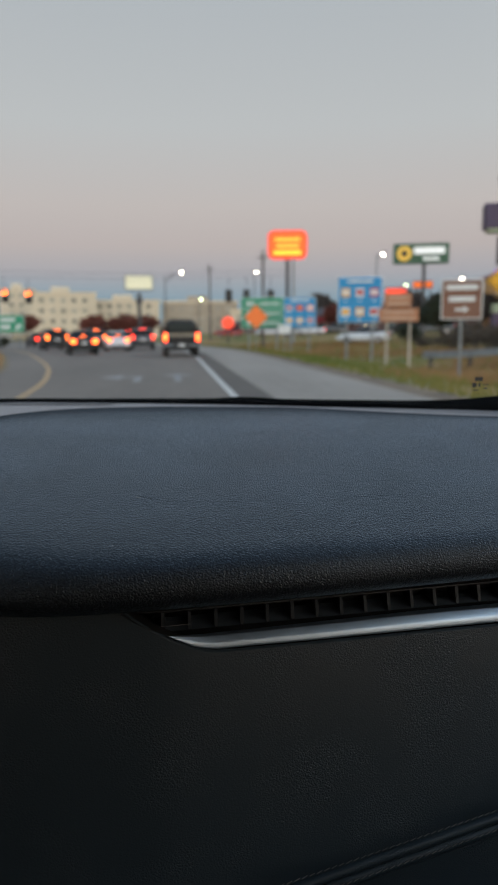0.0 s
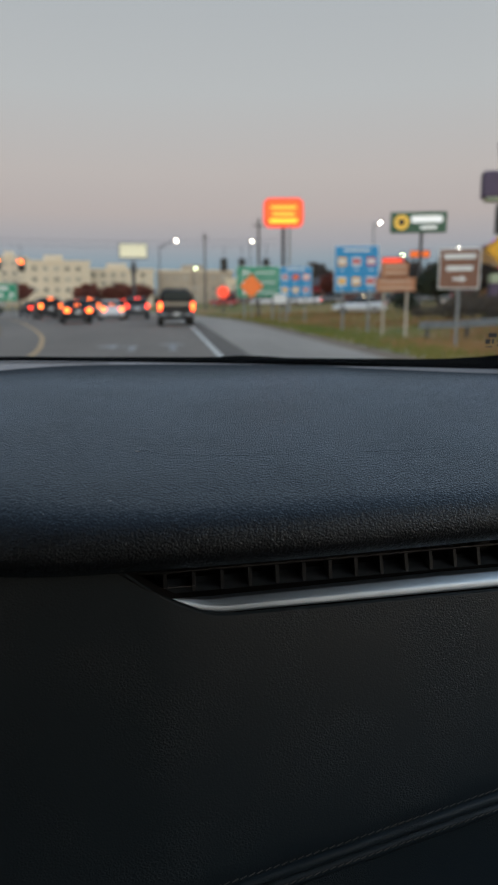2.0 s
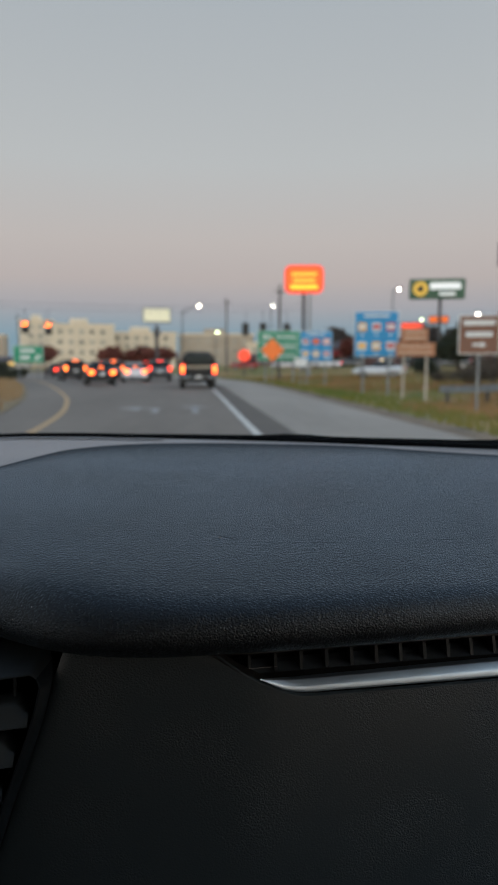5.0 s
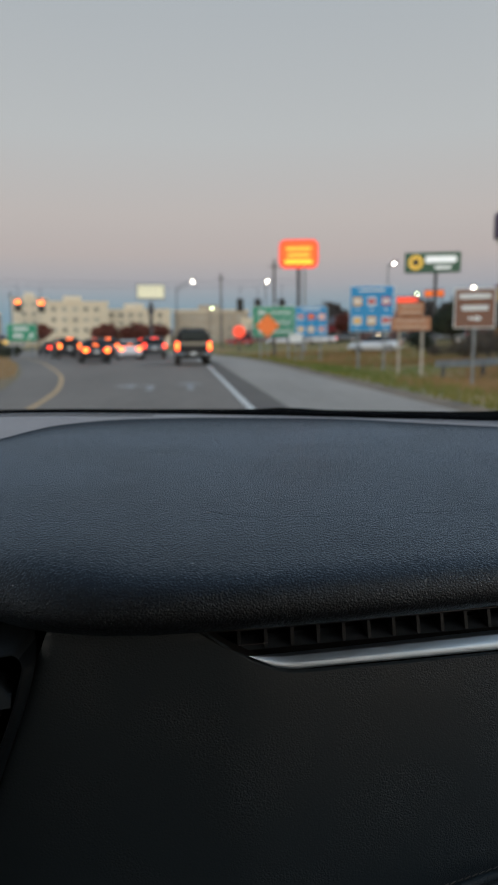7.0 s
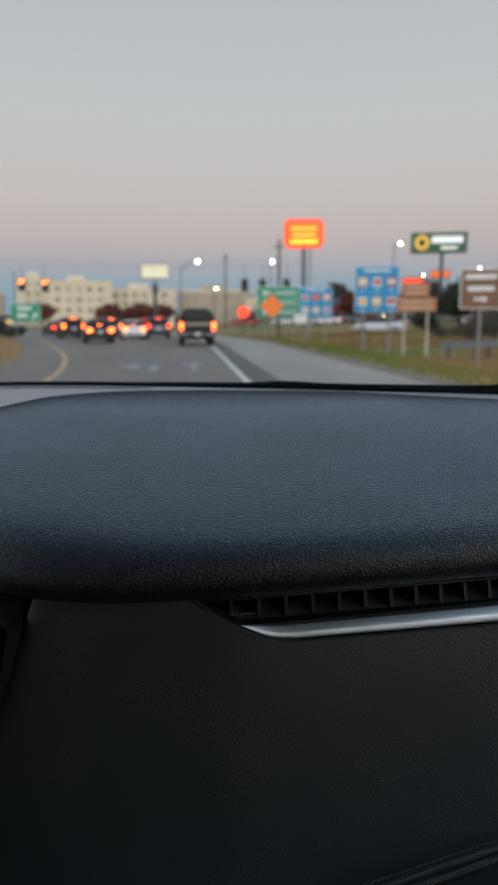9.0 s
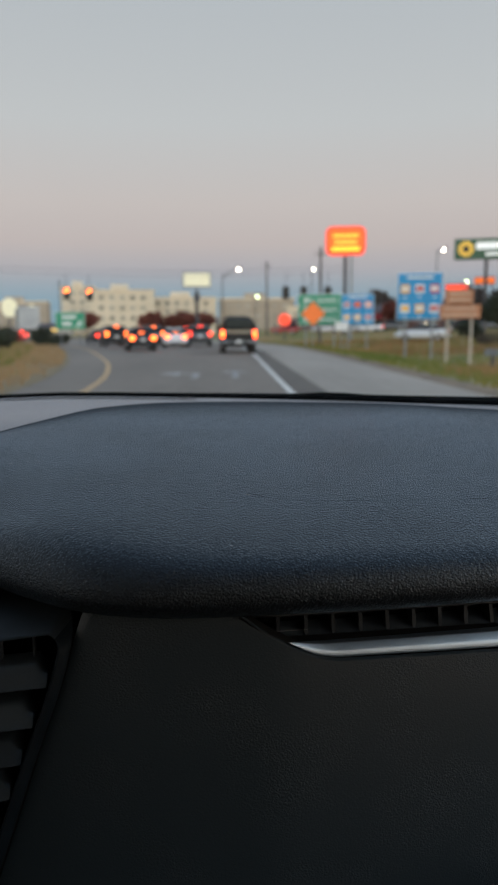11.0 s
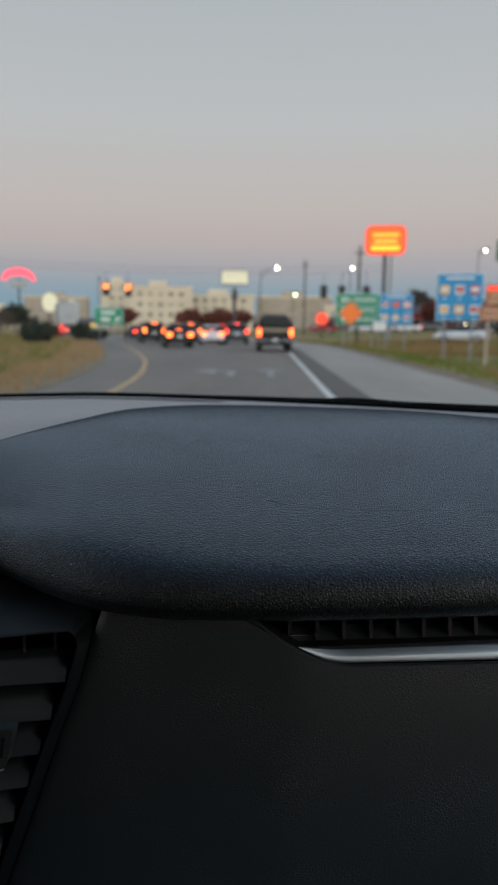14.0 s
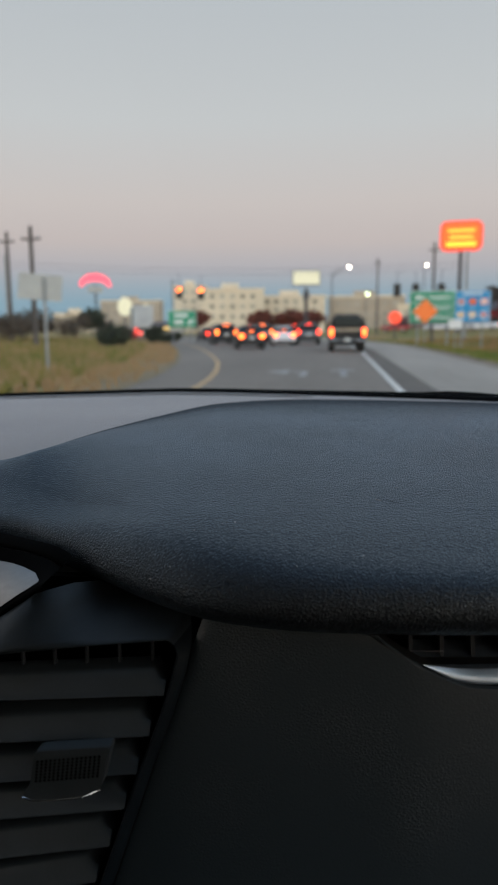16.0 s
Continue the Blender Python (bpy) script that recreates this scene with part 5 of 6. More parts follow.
def street_lamp(az, d, h, arm, material, bulb, label, r=0.09, size=0.22, up=0.06, turn=None):
    s = stand("street_lamp", az, d, label, "street lamp", "street lamps", turn)
    part("foot", rod((0, 0, -0.3), (0, 0, 0.25), r * 2.2, r * 2.0, 12), CONCRETE, s)
    part("pole", rod((0, 0, -0.2), (0, 0, h), r, r * 0.6, 12), material, s)
    if abs(arm) > 0.5:
        part("arm", rod((0, 0, h - 0.1), (arm, 0, h + abs(arm) * up * 4), r * 0.55, r * 0.4, 8), material, s)
        part("brace", rod((0, 0, h - 0.7), (arm * 0.5, 0, h + abs(arm) * up * 1.8), r * 0.3, r * 0.3, 6), material, s)
    z = h + abs(arm) * up * 4
    head = part("lamp_head", slab(arm - 0.35 if arm < 0 else arm - 0.15, arm + 0.15 if arm < 0 else arm + 0.35, -0.16, 0.16, z - 0.02, z + 0.14, 0.04), DARKPOLE, s)
    bm = bmesh.new()
    bmesh.ops.create_uvsphere(bm, u_segments=12, v_segments=8, radius=size * 0.30, matrix=pose(arm, -0.1, z - size * 0.5))
    part("bulb", bm, bulb, head, "glowing lamp", True)
    return s


street_lamp(28.3, 26, 9.0, -3.3, STEEL, LAMP_WHITE, "galvanised street lamp with a long curved arm, lit", 0.12, 0.20, 0.06, 95)
street_lamp(16.1, 84, 9.3, 0.7, STEEL, LAMP_WHITE, "tall lit street lamp in the grass", 0.13, 0.34)
street_lamp(6.6, 150, 12.6, 0.4, DARKPOLE, LAMP_WHITE, "tall lit lamp over a car park", 0.12, 0.5)
street_lamp(-0.4, 105, 9.3, 2.4, DARKPOLE, LAMP_WHITE, "lit street lamp on a slanting arm", 0.10, 0.45, 0.10)
street_lamp(2.2, 130, 7.0, 0.4, DARKPOLE, LAMP_GREENISH, "pale green lamp over a car park", 0.10, 0.5)
street_lamp(18.2, 120, 7.7, 0.3, DARKPOLE, LAMP_GREENISH, "pale green lamp over a car park", 0.10, 0.40)
street_lamp(13.9, 150, 8.0, 0.3, DARKPOLE, LAMP_WHITE, "tall lit lamp over a car park", 0.10, 0.5)
street_lamp(22.3, 120, 8.5, 0.3, DARKPOLE, LAMP_WHITE, "bright white lamp over a car park", 0.10, 0.7)
street_lamp(9.9, 140, 5.0, 0.3, DARKPOLE, LAMP_WARM, "warm lit lamp over a car park", 0.08, 0.4)


def utility_pole(az, d, h, label="weathered wooden utility pole with a crossarm"):
    s = stand("utility_pole", az, d, label, "utility pole", "utility poles", 0)
    part("pole", rod((0, 0, -0.5), (0, 0, h), 0.17, 0.12, 10), WOODPOLE, s)
    part("crossarm", slab(-0.6, 0.6, -0.06, 0.06, h - 0.8, h - 0.68, 0.01), WOODPOLE, s)
    for x in (-0.5, 0.5):
        part("insulator", rod((x, 0, h - 0.68), (x, 0, h - 0.48), 0.05, 0.03, 8), SHEET_BACK, s)
    return s


utility_pole(7.3, 78, 10.2)
utility_pole(3.1, 112, 11.5)
utility_pole(-23.4, 46, 7.2)
utility_pole(-25.1, 60, 8.4)
utility_pole(-12.9, 190, 14)

# traffic signals on a span wire
SIG_Y = 76.0


def traffic_signal(az, z, lit, label):
    x = SIG_Y * math.tan(radians(az))
    s = thing("traffic_signal", pose(x, SIG_Y, z), label, "traffic signal", "signals on the span wire")
    part("housing", slab(-0.24, 0.24, -0.12, 0.142, -1.0, 0.1, 0.03), SHEET_BLACK, s)
    part("backplate", slab(-0.36, 0.36, 0.145, 0.16, -1.1, 0.2), SHEET_BLACK, s)
    part("hanger", rod((0, 0.1, 0.05), (0, 0.1, 6.93 + 0.0013 * (x + 5) ** 2 - z), 0.03, 0.03, 6), DARKPOLE, s)
    for k, zz in enumerate((-0.10, -0.45, -0.80)):
        on = lit and k == 0
        part("lens", disc(bmesh.new(), (0, -0.16, zz), 0.22 if on else 0.13, 0.05, 16), SIGNAL_RED if on else PIT, s, "glowing red lens" if on else "")
        part("visor", rod((0, -0.12, zz + 0.05), (0, -0.33, zz + 0.05), 0.16, 0.16, 12), SHEET_BLACK, s)


traffic_signal(-12.4, 5.6, True, "black traffic signal showing red, hung from a wire")
traffic_signal(-10.7, 5.5, True, "black traffic signal showing red, hung from a wire")
for az in (4.6, 6.0, 7.9):
    traffic_signal(az, 5.6, False, "black traffic signal seen dark, hung from a wire")
wire = thing("span_wire", None, "thin dark wires spanning the junction", "cable")
for dz in (0.0, 0.55):
    bm = bmesh.new()
    pts = [Vector((x, SIG_Y + 0.1, 6.9 + dz + 0.0013 * (x + 5) ** 2)) for x in np.linspace(-36, 13, 24)]
    for a, b in zip(pts, pts[1:]):
        tube(bm, a, b, 0.015, 0.015, 5)
    part("cable", bm, DARKPOLE, wire)
s = thing("signal_mast", pose(-36, SIG_Y + 0.2, ground_z(-36, SIG_Y)), "grey steel mast holding the span wire", "mast", "signal masts")
part("mast", rod((0, 0, -0.4), (0, 0, 9.0), 0.18, 0.12, 12), STEEL, s)
copy_thing(s, pose(13, SIG_Y + 0.2, ground_z(13, SIG_Y)))

# guard rail beside the hotel
s = thing("guard_rail", None, "galvanised steel guard rail on posts", "guard rail")
G0, G1 = Vector((11.2, 31.0, 0)), Vector((20.5, 21.0, 0))
bm = bmesh.new()
prof = [(0, 0.82), (-0.05, 0.78), (-0.05, 0.74), (0.0, 0.69), (0.0, 0.65), (-0.05, 0.60), (-0.05, 0.56), (0, 0.52)]
side = (G1 - G0).normalized().cross(Vector((0, 0, 1)))
rows = [[(G0.lerp(G1, t) + side * -o + Vector((0, 0, z + ground_z(*G0.lerp(G1, t).xy)))) for o, z in prof] for t in np.linspace(0, 1, 30)]
part("rail", grid_mesh(rows), STEEL, s, "", True)
for t in np.linspace(0.03, 0.97, 8):
    p = G0.lerp(G1, t)
    z = ground_z(p.x, p.y)
    part("post", slab(p.x - 0.07, p.x + 0.07, p.y + 0.02, p.y + 0.17, z - 0.2, z + 0.80, 0.01), WOODPOLE, s)


# ---------------------------------------------------------------- buildings
def wall_windows(parent, x0, x1, y, z0, storeys, storey_h, pitch, w, h, lit=(), frame_mat=BANDING, lift=0.9, glass=PANE):
    n = int((x1 - x0) / pitch)
    off = (x1 - x0 - n * pitch) / 2
    for st in range(storeys):
        for i in range(n):
            x = x0 + off + pitch * (i + 0.5)
            z = z0 + st * storey_h + lift
            win = part("window", slab(x - w / 2 - 0.08, x + w / 2 + 0.08, y - 0.08, y + 0.05, z - 0.08, z + h + 0.08), frame_mat, parent)
            part("pane", slab(x - w / 2, x + w / 2, y - 0.10, y - 0.081, z, z + h), PANE_LIT if (st, i) in lit else glass, win)


s = stand("hotel", 26.7, 122, "three-storey ochre hotel with a red hipped roof", "building", "", -6)
L, D, EV = 62.0, 18.0, 9.4
part("wall", slab(0, L, 0, D, -0.6, EV), STUCCO, s, "ochre stucco walls")
part("ground_storey", slab(-0.06, L + 0.06, -0.06, D + 0.06, -0.6, 3.1), STUCCO2, s, "orange lower storey")
for z in (3.1, 6.2, 9.1):
    part("string_course", slab(-0.12, L + 0.12, -0.12, D + 0.12, z, z + 0.28), BANDING, s)
bm = bmesh.new()
e = 0.9
v = [bm.verts.new(p) for p in ((-e, -e, EV), (L + e, -e, EV), (L + e, D + e, EV), (-e, D + e, EV), (8, D / 2, EV + 4.3), (L - 8, D / 2, EV + 4.3))]
for f in ((0, 1, 5, 4), (1, 2, 5), (2, 3, 4, 5), (3, 0, 4), (3, 2, 1, 0)):
    bm.faces.new([v[i] for i in f])
part("roof", bm, ROOF_RED, s, "red hipped metal roof")
wall_windows(s, 1, L - 1, 0, 0, 3, 3.1, 3.3, 1.25, 1.5, {(0, 3), (0, 4), (0, 1), (1, 9)})

for az, d, L, D, H, st, mt, lab, turn in (
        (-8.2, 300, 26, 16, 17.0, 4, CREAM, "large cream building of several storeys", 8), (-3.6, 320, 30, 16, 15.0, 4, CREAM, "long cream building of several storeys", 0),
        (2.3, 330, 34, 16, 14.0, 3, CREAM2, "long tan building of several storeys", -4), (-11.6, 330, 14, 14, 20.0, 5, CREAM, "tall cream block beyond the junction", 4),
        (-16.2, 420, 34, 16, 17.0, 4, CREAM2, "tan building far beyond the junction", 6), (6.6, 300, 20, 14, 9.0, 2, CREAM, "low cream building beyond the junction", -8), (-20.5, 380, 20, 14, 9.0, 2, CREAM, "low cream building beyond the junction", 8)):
    s = stand("office_building", az, d, lab, "building", "", turn)
    part("wall", slab(-L / 2, L / 2, 0, D, -1, H), mt, s)
    part("parapet", slab(-L / 2 - 0.3, L / 2 + 0.3, -0.3, D + 0.3, H, H + 0.8, 0.05), BANDING, s)
    part("roof_house", slab(-L * 0.18, L * 0.1, D * 0.3, D * 0.7, H + 0.8, H + 3.2, 0.1), mt, s)
    wall_windows(s, -L / 2 + 1, L / 2 - 1, 0, 0.4, st, (H - 0.5) / st, 4.2, 2.0, 1.8, (), CREAM, 0.9, PANE_FAR)

for az, d, L, D, H, mt, lab, turn in ((14.6, 150, 20, 14, 5.6, BRICK, "low brown brick building with a dark pitched roof", -8), (20.0, 150, 30, 14, 6.2, BRICK, "long brown brick building with a dark pitched roof", -10), (-14.4, 210, 16, 10, 3.6, SHEET_BACK, "low pale shed beyond the crossing", 6), (8.0, 200, 22, 10, 4.2, BRICK, "low brown shop building", -5)):
    s = stand("low_building", az, d, lab, "building", "", turn)
    part("wall", slab(-L / 2, L / 2, 0, D, -0.8, H * 0.62), mt, s)
    bm = bmesh.new()
    e = 0.7
    v = [bm.verts.new(p) for p in ((-L / 2 - e, -e, H * 0.62), (L / 2 + e, -e, H * 0.62), (L / 2 + e, D + e, H * 0.62), (-L / 2 - e, D + e, H * 0.62), (-L / 2 + 4, D / 2, H), (L / 2 - 4, D / 2, H))]
    for f in ((0, 1, 5, 4), (1, 2, 5), (2, 3, 4, 5), (3, 0, 4), (3, 2, 1, 0)):
        bm.faces.new([v[i] for i in f])
    part("roof", bm, ROOF_DARK, s)
    wall_windows(s, -L / 2 + 1, L / 2 - 1, 0, 0, 1, 3, 3.6, 1.6, 1.3, {(0, 2)}, BANDING, 0.7)
    if az == 14.6:
        for x in np.linspace(-L / 2 + 2.2, L / 2 - 2.2, 5):
            arch = [(x + 1.5 * math.cos(a), 2.1 + 1.1 * math.sin(a)) for a in np.linspace(0, math.pi, 9)]
            part("awning", prism(arch, -1.0, -0.02), AWNING, s, "dark red arched awning")


# ---------------------------------------------------------------- vehicles
def wheel(parent, x, y, r, w):
    t = part("wheel", disc(bmesh.new(), (x, y, r), r, w, 20, "X"), TYRE, parent, "black tyre")
    s_ = 1 if x > 0 else -1
    part("rim", disc(bmesh.new(), (x + s_ * w * 0.5, y, r), r * 0.62, 0.02, 16, "X"), RIM, t)


def loft_body(sections):
    """Sections (y, half width at sill, half width at top, sill z, top z), rounded boxes joined along the length."""
    rows = []
    for y, a, b, z0, z1 in sections:
        h = z1 - z0
        half = [(0, z0), (a * 0.9, z0), (a, z0 + h * 0.12), (a, z0 + h * 0.55), (a + (b - a) * 0.5, z0 + h * 0.82), (b * 0.96, z1 - h * 0.04), (b * 0.8, z1), (0, z1)]
        ring = [(x, y, z) for x, z in half] + [(-x, y, z) for x, z in half[-2:0:-1]]
        rows.append(ring + ring[:1])
    bm = grid_mesh(rows)
    for r in (rows[0], rows[-1]):
        bm.faces.new([bm.verts.new(p) for p in r[:-1]])
    bmesh.ops.remove_doubles(bm, verts=bm.verts, dist=0.002)
    bmesh.ops.recalc_face_normals(bm, faces=bm.faces)
    return bm


def sedan(name, x, y, rz, paint, label, L=4.7, W=0.91, H=1.45, lights=BRAKE_HOT, side=BRAKE):
    """The rear is at y = 0, the nose at y = L."""
    s = thing(name, pose(x, y, 0.012, 0, 0, rz), label, "car", "cars waiting at the signal")
    part("body", loft_body([(0.0, W * 0.88, W * 0.84, 0.42, 0.95), (0.10, W * 0.97, W * 0.92, 0.30, 1.02), (0.7, W, W * 0.93, 0.24, 1.03), (1.4, W, W * 0.94, 0.22, 0.98), (3.3, W, W * 0.93, 0.22, 0.96), (4.3, W * 0.96, W * 0.85, 0.26, 0.80), (L, W * 0.80, W * 0.7, 0.36, 0.66)]), paint, s, "", True)
    part("cabin", loft_body([(0.55, W * 0.80, W * 0.74, 0.95, 1.03), (1.15, W * 0.86, W * 0.68, 0.94, H - 0.06), (1.6, W * 0.88, W * 0.66, 0.94, H), (2.5, W * 0.88, W * 0.66, 0.94, H - 0.03), (3.5, W * 0.84, W * 0.74, 0.92, 0.99)]), CARGLASS, s, "tinted windows", True)
    part("roof_panel", loft_body([(1.12, W * 0.64, W * 0.60, H - 0.07, H - 0.03), (1.6, W * 0.66, W * 0.62, H - 0.02, H + 0.025), (2.5, W * 0.66, W * 0.62, H - 0.05, H + 0.0), (2.7, W * 0.64, W * 0.6, H - 0.1, H - 0.06)]), paint, s, "", True)
    for sx in (-1, 1):
        t = part("tail_light", slab(sx * W * 0.72 - 0.20, sx * W * 0.72 + 0.20, -0.03, 0.06, 0.74, 0.92, 0.03), side, s, "red tail light")
        part("lit_bulb", disc(bmesh.new(), (sx * W * 0.74, -0.04, 0.83), 0.145, 0.03, 14), lights, t, "glowing brake bulb")
    part("high_brake_light", slab(-0.17, 0.17, 0.72, 0.80, 1.10, 1.17, 0.01), lights, s, "glowing high brake light")
    part("bumper", slab(-W * 0.92, W * 0.92, -0.06, 0.15, 0.36, 0.60, 0.05), paint, s)
    part("bumper_insert", slab(-W * 0.6, W * 0.6, -0.068, 0.0, 0.30, 0.42, 0.02), SHEET_BLACK, s)
    part("number_plate", slab(-0.16, 0.16, -0.04, -0.02, 0.66, 0.80), SHEET_WHITE, s, "pale number plate")
    for wx_ in (-W + 0.10, W - 0.10):
        for wy in (0.95, 3.75):
            wheel(s, wx_, wy, 0.33, 0.22)
    return s


def suv(name, x, y, rz, paint, label, lights=BRAKE, group="cars waiting at the signal", lit_glass=CARGLASS):
    s = thing(name, pose(x, y, 0.012, 0, 0, rz), label, "car", group)
    part("body", loft_body([(0.0, 0.88, 0.84, 0.45, 1.05), (0.1, 0.95, 0.90, 0.34, 1.10), (1.4, 0.96, 0.90, 0.30, 1.10), (3.3, 0.96, 0.9, 0.30, 1.05), (4.3, 0.92, 0.82, 0.32, 0.95), (4.6, 0.8, 0.7, 0.42, 0.8)]), paint, s, "", True)
    part("cabin", loft_body([(0.08, 0.82, 0.70, 1.05, 1.55), (0.4, 0.86, 0.68, 1.05, 1.70), (2.2, 0.86, 0.68, 1.05, 1.70), (3.2, 0.84, 0.74, 1.02, 1.1)]), lit_glass, s, "tinted windows", True)
    part("roof_panel", loft_body([(0.1, 0.68, 0.64, 1.60, 1.66), (0.5, 0.68, 0.64, 1.68, 1.73), (2.3, 0.68, 0.64, 1.66, 1.71)]), paint, s, "", True)
    for sx in (-1, 1):
        part("tail_light", slab(sx * 0.80 - 0.11, sx * 0.80 + 0.11, -0.04, 0.05, 0.85, 1.20, 0.03), lights, s, "glowing tail light")
    part("high_brake_light", slab(-0.2, 0.2, 0.05, 0.12, 1.60, 1.66, 0.01), lights, s)
    part("number_plate", slab(-0.16, 0.16, -0.03, -0.01, 0.75, 0.89), SHEET_WHITE, s, "pale number plate")
    part("bumper", slab(-0.9, 0.9, -0.08, 0.12, 0.40, 0.62, 0.05), SHEET_BLACK, s)
    for wx_ in (-0.84, 0.84):
        for wy in (0.9, 3.6):
            wheel(s, wx_, wy, 0.36, 0.22)
    return s


def pickup(name, x, y, rz, label):
    """Black pickup with a covered bed and a tan band across the tailgate."""
    s = thing(name, pose(x, y, 0.012, 0, 0, rz), label, "pickup")
    part("body", loft_body([(0.0, 0.96, 0.95, 0.74, 1.30), (0.06, 1.0, 0.98, 0.68, 1.33), (2.2, 1.01, 0.98, 0.62, 1.33), (4.4, 1.01, 0.97, 0.60, 1.33), (5.4, 0.99, 0.93, 0.62, 1.24), (5.75, 0.91, 0.83, 0.68, 1.06)]), PAINT_BLACK, s, "", True)
    cap = part("bed_cap", loft_body([(0.02, 0.90, 0.72, 1.32, 1.94), (0.25, 0.90, 0.68, 1.32, 2.02), (2.0, 0.90, 0.68, 1.32, 2.02)]), PAINT_BLACK, s, "black bed cap", True)
    part("rear_window", prism([(-0.74, 1.42), (0.74, 1.42), (0.60, 1.88), (-0.60, 1.88)], -0.012, 0.03), CARGLASS, cap, "tinted rear window")
    part("cap_rail", slab(-0.62, 0.62, 0.10, 0.16, 2.03, 2.08, 0.01), SHEET_BLACK, cap)
    part("cab", loft_body([(2.05, 0.9, 0.72, 1.30, 1.98), (2.4, 0.92, 0.70, 1.30, 2.02), (3.5, 0.92, 0.70, 1.30, 2.00), (4.5, 0.9, 0.8, 1.30, 1.36)]), CARGLASS, s, "tinted cab windows", True)
    part("cab_roof", loft_body([(2.1, 0.70, 0.66, 1.96, 2.01), (2.5, 0.70, 0.66, 2.00, 2.06), (3.5, 0.70, 0.66, 1.98, 2.04)]), PAINT_BLACK, s, "", True)
    part("tailgate_band", slab(-0.79, 0.79, -0.035, 0.03, 1.14, 1.30, 0.01), PAINT_GOLD, s, "tan band across the tailgate")
    part("tailgate", slab(-0.79, 0.79, -0.025, 0.03, 0.80, 1.13, 0.02), PAINT_BLACK, s)
    part("tailgate_handle", slab(-0.14, 0.14, -0.045, -0.02, 1.02, 1.08, 0.01), SHEET_BLACK, s)
    part("number_plate", slab(-0.16, 0.16, -0.15, -0.12, 0.60, 0.74), SHEET_WHITE, s, "pale number plate")
    part("bumper", slab(-0.99, 0.99, -0.13, 0.08, 0.58, 0.72, 0.05), STEEL, s, "bright steel bumper")
    part("bumper_step", slab(-0.55, 0.55, -0.135, -0.10, 0.66, 0.715, 0.01), SHEET_BLACK, s)
    part("tow_hitch", slab(-0.06, 0.06, -0.22, 0.05, 0.48, 0.58, 0.01), SHEET_BLACK, s)
    part("rear_axle", slab(-0.80, 0.80, 1.10, 1.35, 0.36, 0.56, 0.05), SHEET_BLACK, s)
    for sx in (-1, 1):
        t = part("tail_light", slab(sx * 0.89 - 0.095, sx * 0.89 + 0.095, -0.03, 0.06, 0.84, 1.32, 0.03), BRAKE, s, "red tail light")
        part("lit_bulb", slab(sx * 0.89 - 0.065, sx * 0.89 + 0.065, -0.045, -0.02, 0.92, 1.26, 0.02), BRAKE_HOT, t, "glowing brake bulb")
        part("mirror", slab(sx * 1.14 - 0.10, sx * 1.14 + 0.10, 3.9, 4.0, 1.30, 1.56, 0.03), PAINT_BLACK, s)
        part("mud_flap", slab(sx * 0.86 - 0.14, sx * 0.86 + 0.14, 0.70, 0.72, 0.30, 0.66), SHEET_BLACK, s)
    for wx_ in (-0.84, 0.84):
        for wy in (1.25, 4.75):
            wheel(s, wx_, wy, 0.43, 0.29)
    return s


pickup("pickup_truck", 0.60, 40.0, 1.5, "black pickup truck with a bed cap, brake lights on")


def queue(f, az, d, *args, **kw):
    x, y, _ = at(az, d)
    return f(args[0], x, y, kw.pop("rz", 14), *args[1:], **kw)


queue(sedan, -6.7, 46, "sedan", PAINT_BLACK, "black sedan with its brake lights on", rz=12)
queue(sedan, -4.1, 55, "sedan", PAINT_WHITE, "white sedan with its brake lights on", rz=8)
queue(suv, -8.7, 60, "sport_utility_vehicle", PAINT_BLACK, "dark sport utility vehicle with its brake lights on", rz=18, lights=BRAKE_HOT)
queue(suv, -5.8, 64, "sport_utility_vehicle", PAINT_GREY, "grey sport utility vehicle with its brake lights on", rz=16, lights=BRAKE_HOT)
queue(sedan, -7.6, 70, "sedan", PAINT_GREY, "grey sedan with its brake lights on", rz=20)
queue(sedan, -9.7, 74, "sedan", PAINT_BLACK, "black sedan with its brake lights on", rz=24, lights=BRAKE)
queue(suv, -6.7, 80, "sport_utility_vehicle", PAINT_BLACK, "dark sport utility vehicle with its brake lights on", rz=20)
queue(suv, -2.2, 58, "sport_utility_vehicle", PAINT_GREY, "pale grey sport utility vehicle with its brake lights on", rz=4)
queue(sedan, -4.7, 73, "sedan", PAINT_GREY, "grey sedan with its brake lights on", rz=16, lights=BRAKE)
queue(suv, -3.3, 80, "sport_utility_vehicle", PAINT_BLACK, "dark sport utility vehicle with its brake lights on", rz=14)
queue(sedan, -8.4, 86, "sedan", PAINT_BLACK, "black sedan with its brake lights on", rz=24)
queue(sedan, -15.6, 88, "sedan", PAINT_RED, "red car on the crossing road", rz=82, lights=BRAKE)
s = queue(sedan, 17.2, 66, "sedan", PAINT_WHITE, "white car parked on the grass lot", rz=70, lights=SHEET_RED, side=SHEET_RED)
s["group"] = "parked cars"
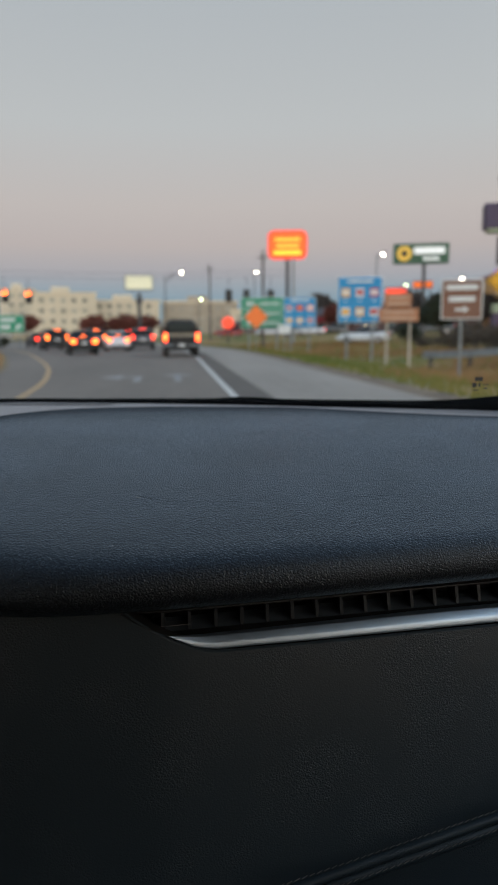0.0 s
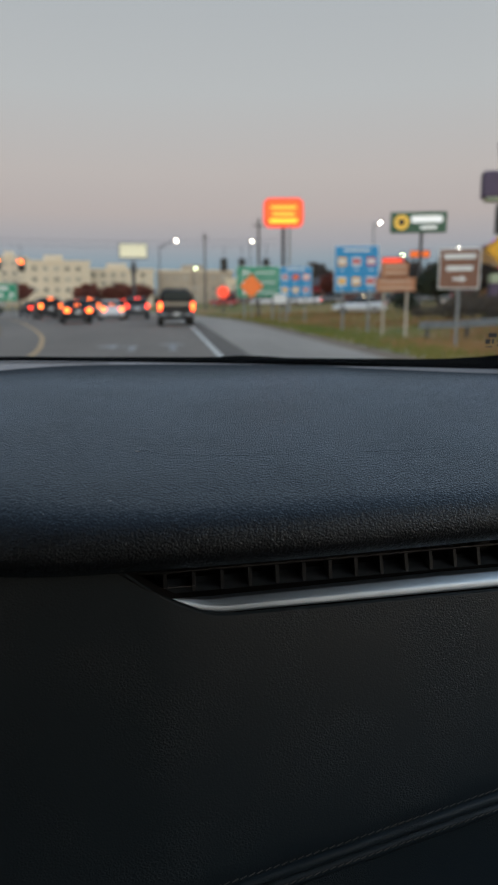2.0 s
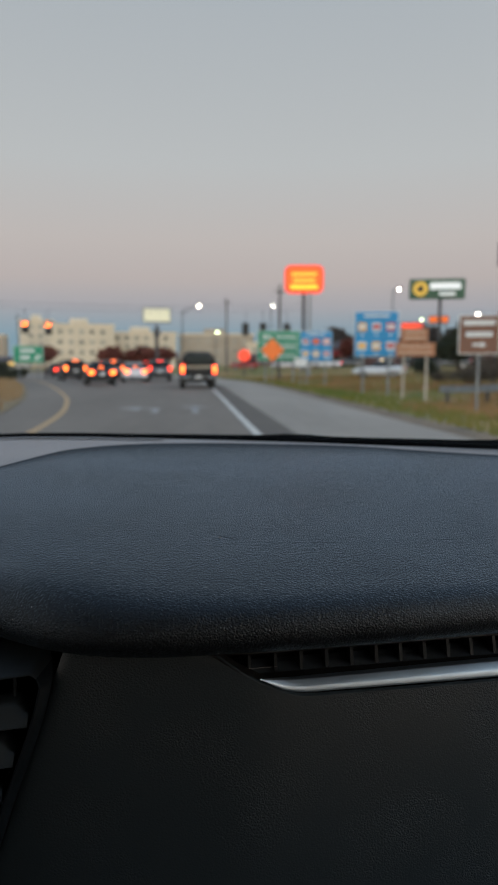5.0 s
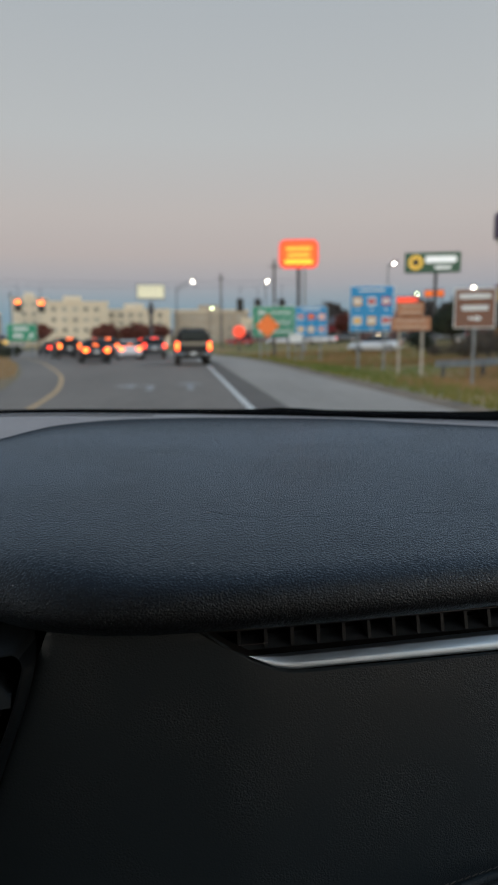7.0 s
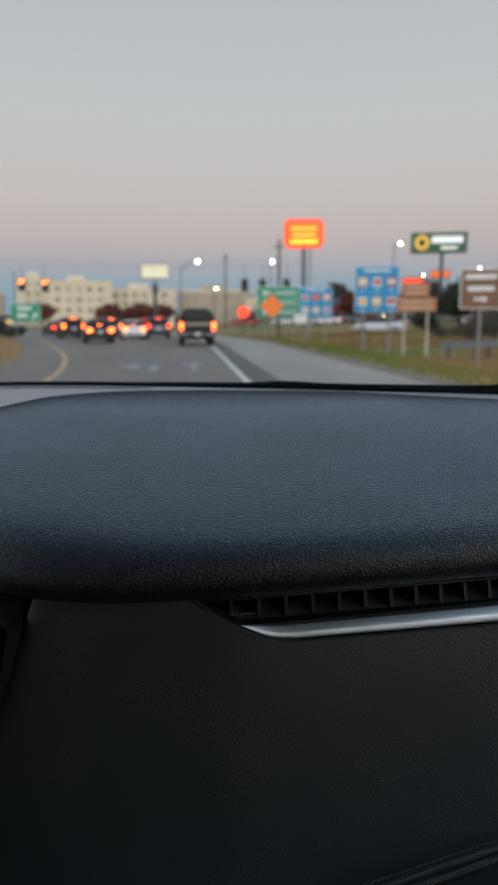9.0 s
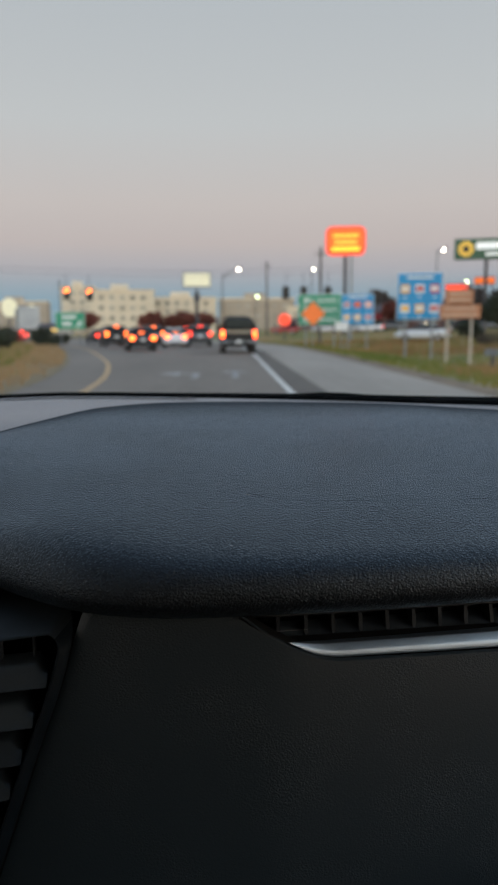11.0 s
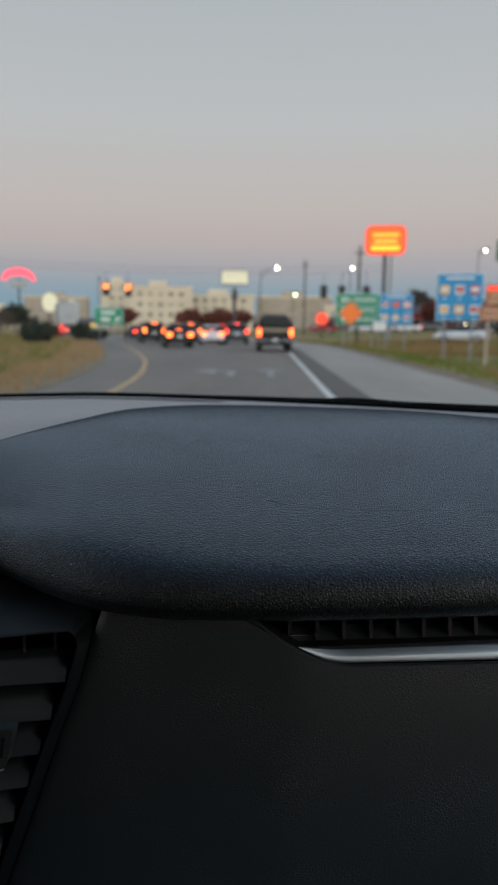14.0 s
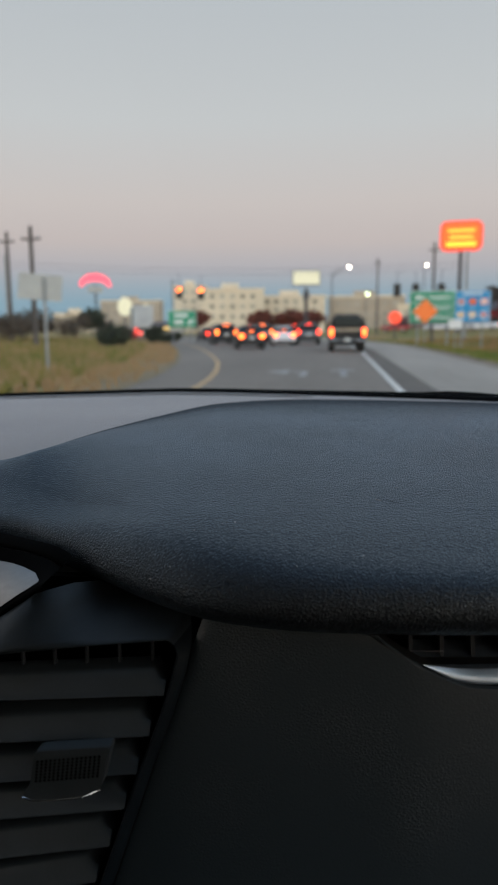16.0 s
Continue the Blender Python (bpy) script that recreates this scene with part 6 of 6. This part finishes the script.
s.location.z = ground_z(s.location.x, s.location.y) + 0.02
for i, (az, d, p, lab) in enumerate(((19.6, 90, PAINT_BLACK, "dark car parked by the low building"), (12.2, 110, PAINT_WHITE, "white car parked by the low building"), (14.0, 112, PAINT_GREY, "grey car parked by the low building"), (11.0, 112, PAINT_GREY, "grey car parked by the low building"), (22.0, 88, PAINT_GREY, "grey car parked by the low building"), (8.9, 118, PAINT_WHITE, "white car parked by the low building"), (5.6, 120, PAINT_RED, "red car parked by the low building"))):
    s = queue(sedan if i % 2 else suv, az, d, "parked_car", p, lab, rz=75, lights=SHEET_RED)
    s["group"] = "parked cars"
    s.location.z = ground_z(s.location.x, s.location.y) + 0.02

for az, d, p, lab in ((15.4, 98, PAINT_GREY, "grey car with its headlights on beyond the grass"), (12.7, 122, PAINT_BLACK, "dark car with its headlights on beyond the grass")):
    s = queue(sedan, az, d, "car_with_headlights", p, lab, rz=-20, lights=LAMP_WARM, side=SHEET_WHITE)
    s["group"] = "parked cars"
    s.location.z = ground_z(s.location.x, s.location.y) + 0.02

s = stand("semi_trailer_truck", -15.2, 96, "pale box trailer with lit tail lights", "truck", "", 18)
s.location.z = 0.36
part("trailer", slab(-1.28, 1.28, 0, 14, 1.15, 4.05, 0.06), TRAILER, s)
part("rear_doors", slab(-1.2, 1.2, -0.03, 0.0, 1.25, 3.95, 0.01), TRAILER, s)
part("underframe", slab(-1.0, 1.0, 0.1, 12, 0.8, 1.12), SHEET_BLACK, s)
part("rear_bumper", slab(-1.2, 1.2, -0.06, 0.06, 0.55, 0.68, 0.01), STEEL, s)
for sx in (-1, 1):
    part("tail_light", slab(sx * 0.95 - 0.18, sx * 0.95 + 0.18, -0.05, 0.02, 0.82, 1.0, 0.02), BRAKE, s, "red tail light")
    part("bumper_strut", slab(sx * 0.8 - 0.05, sx * 0.8 + 0.05, 0.0, 0.1, 0.6, 0.9), STEEL, s)
    for y in (1.4, 2.7, 11.5):
        wheel(s, sx * 0.98, y, 0.52, 0.5)
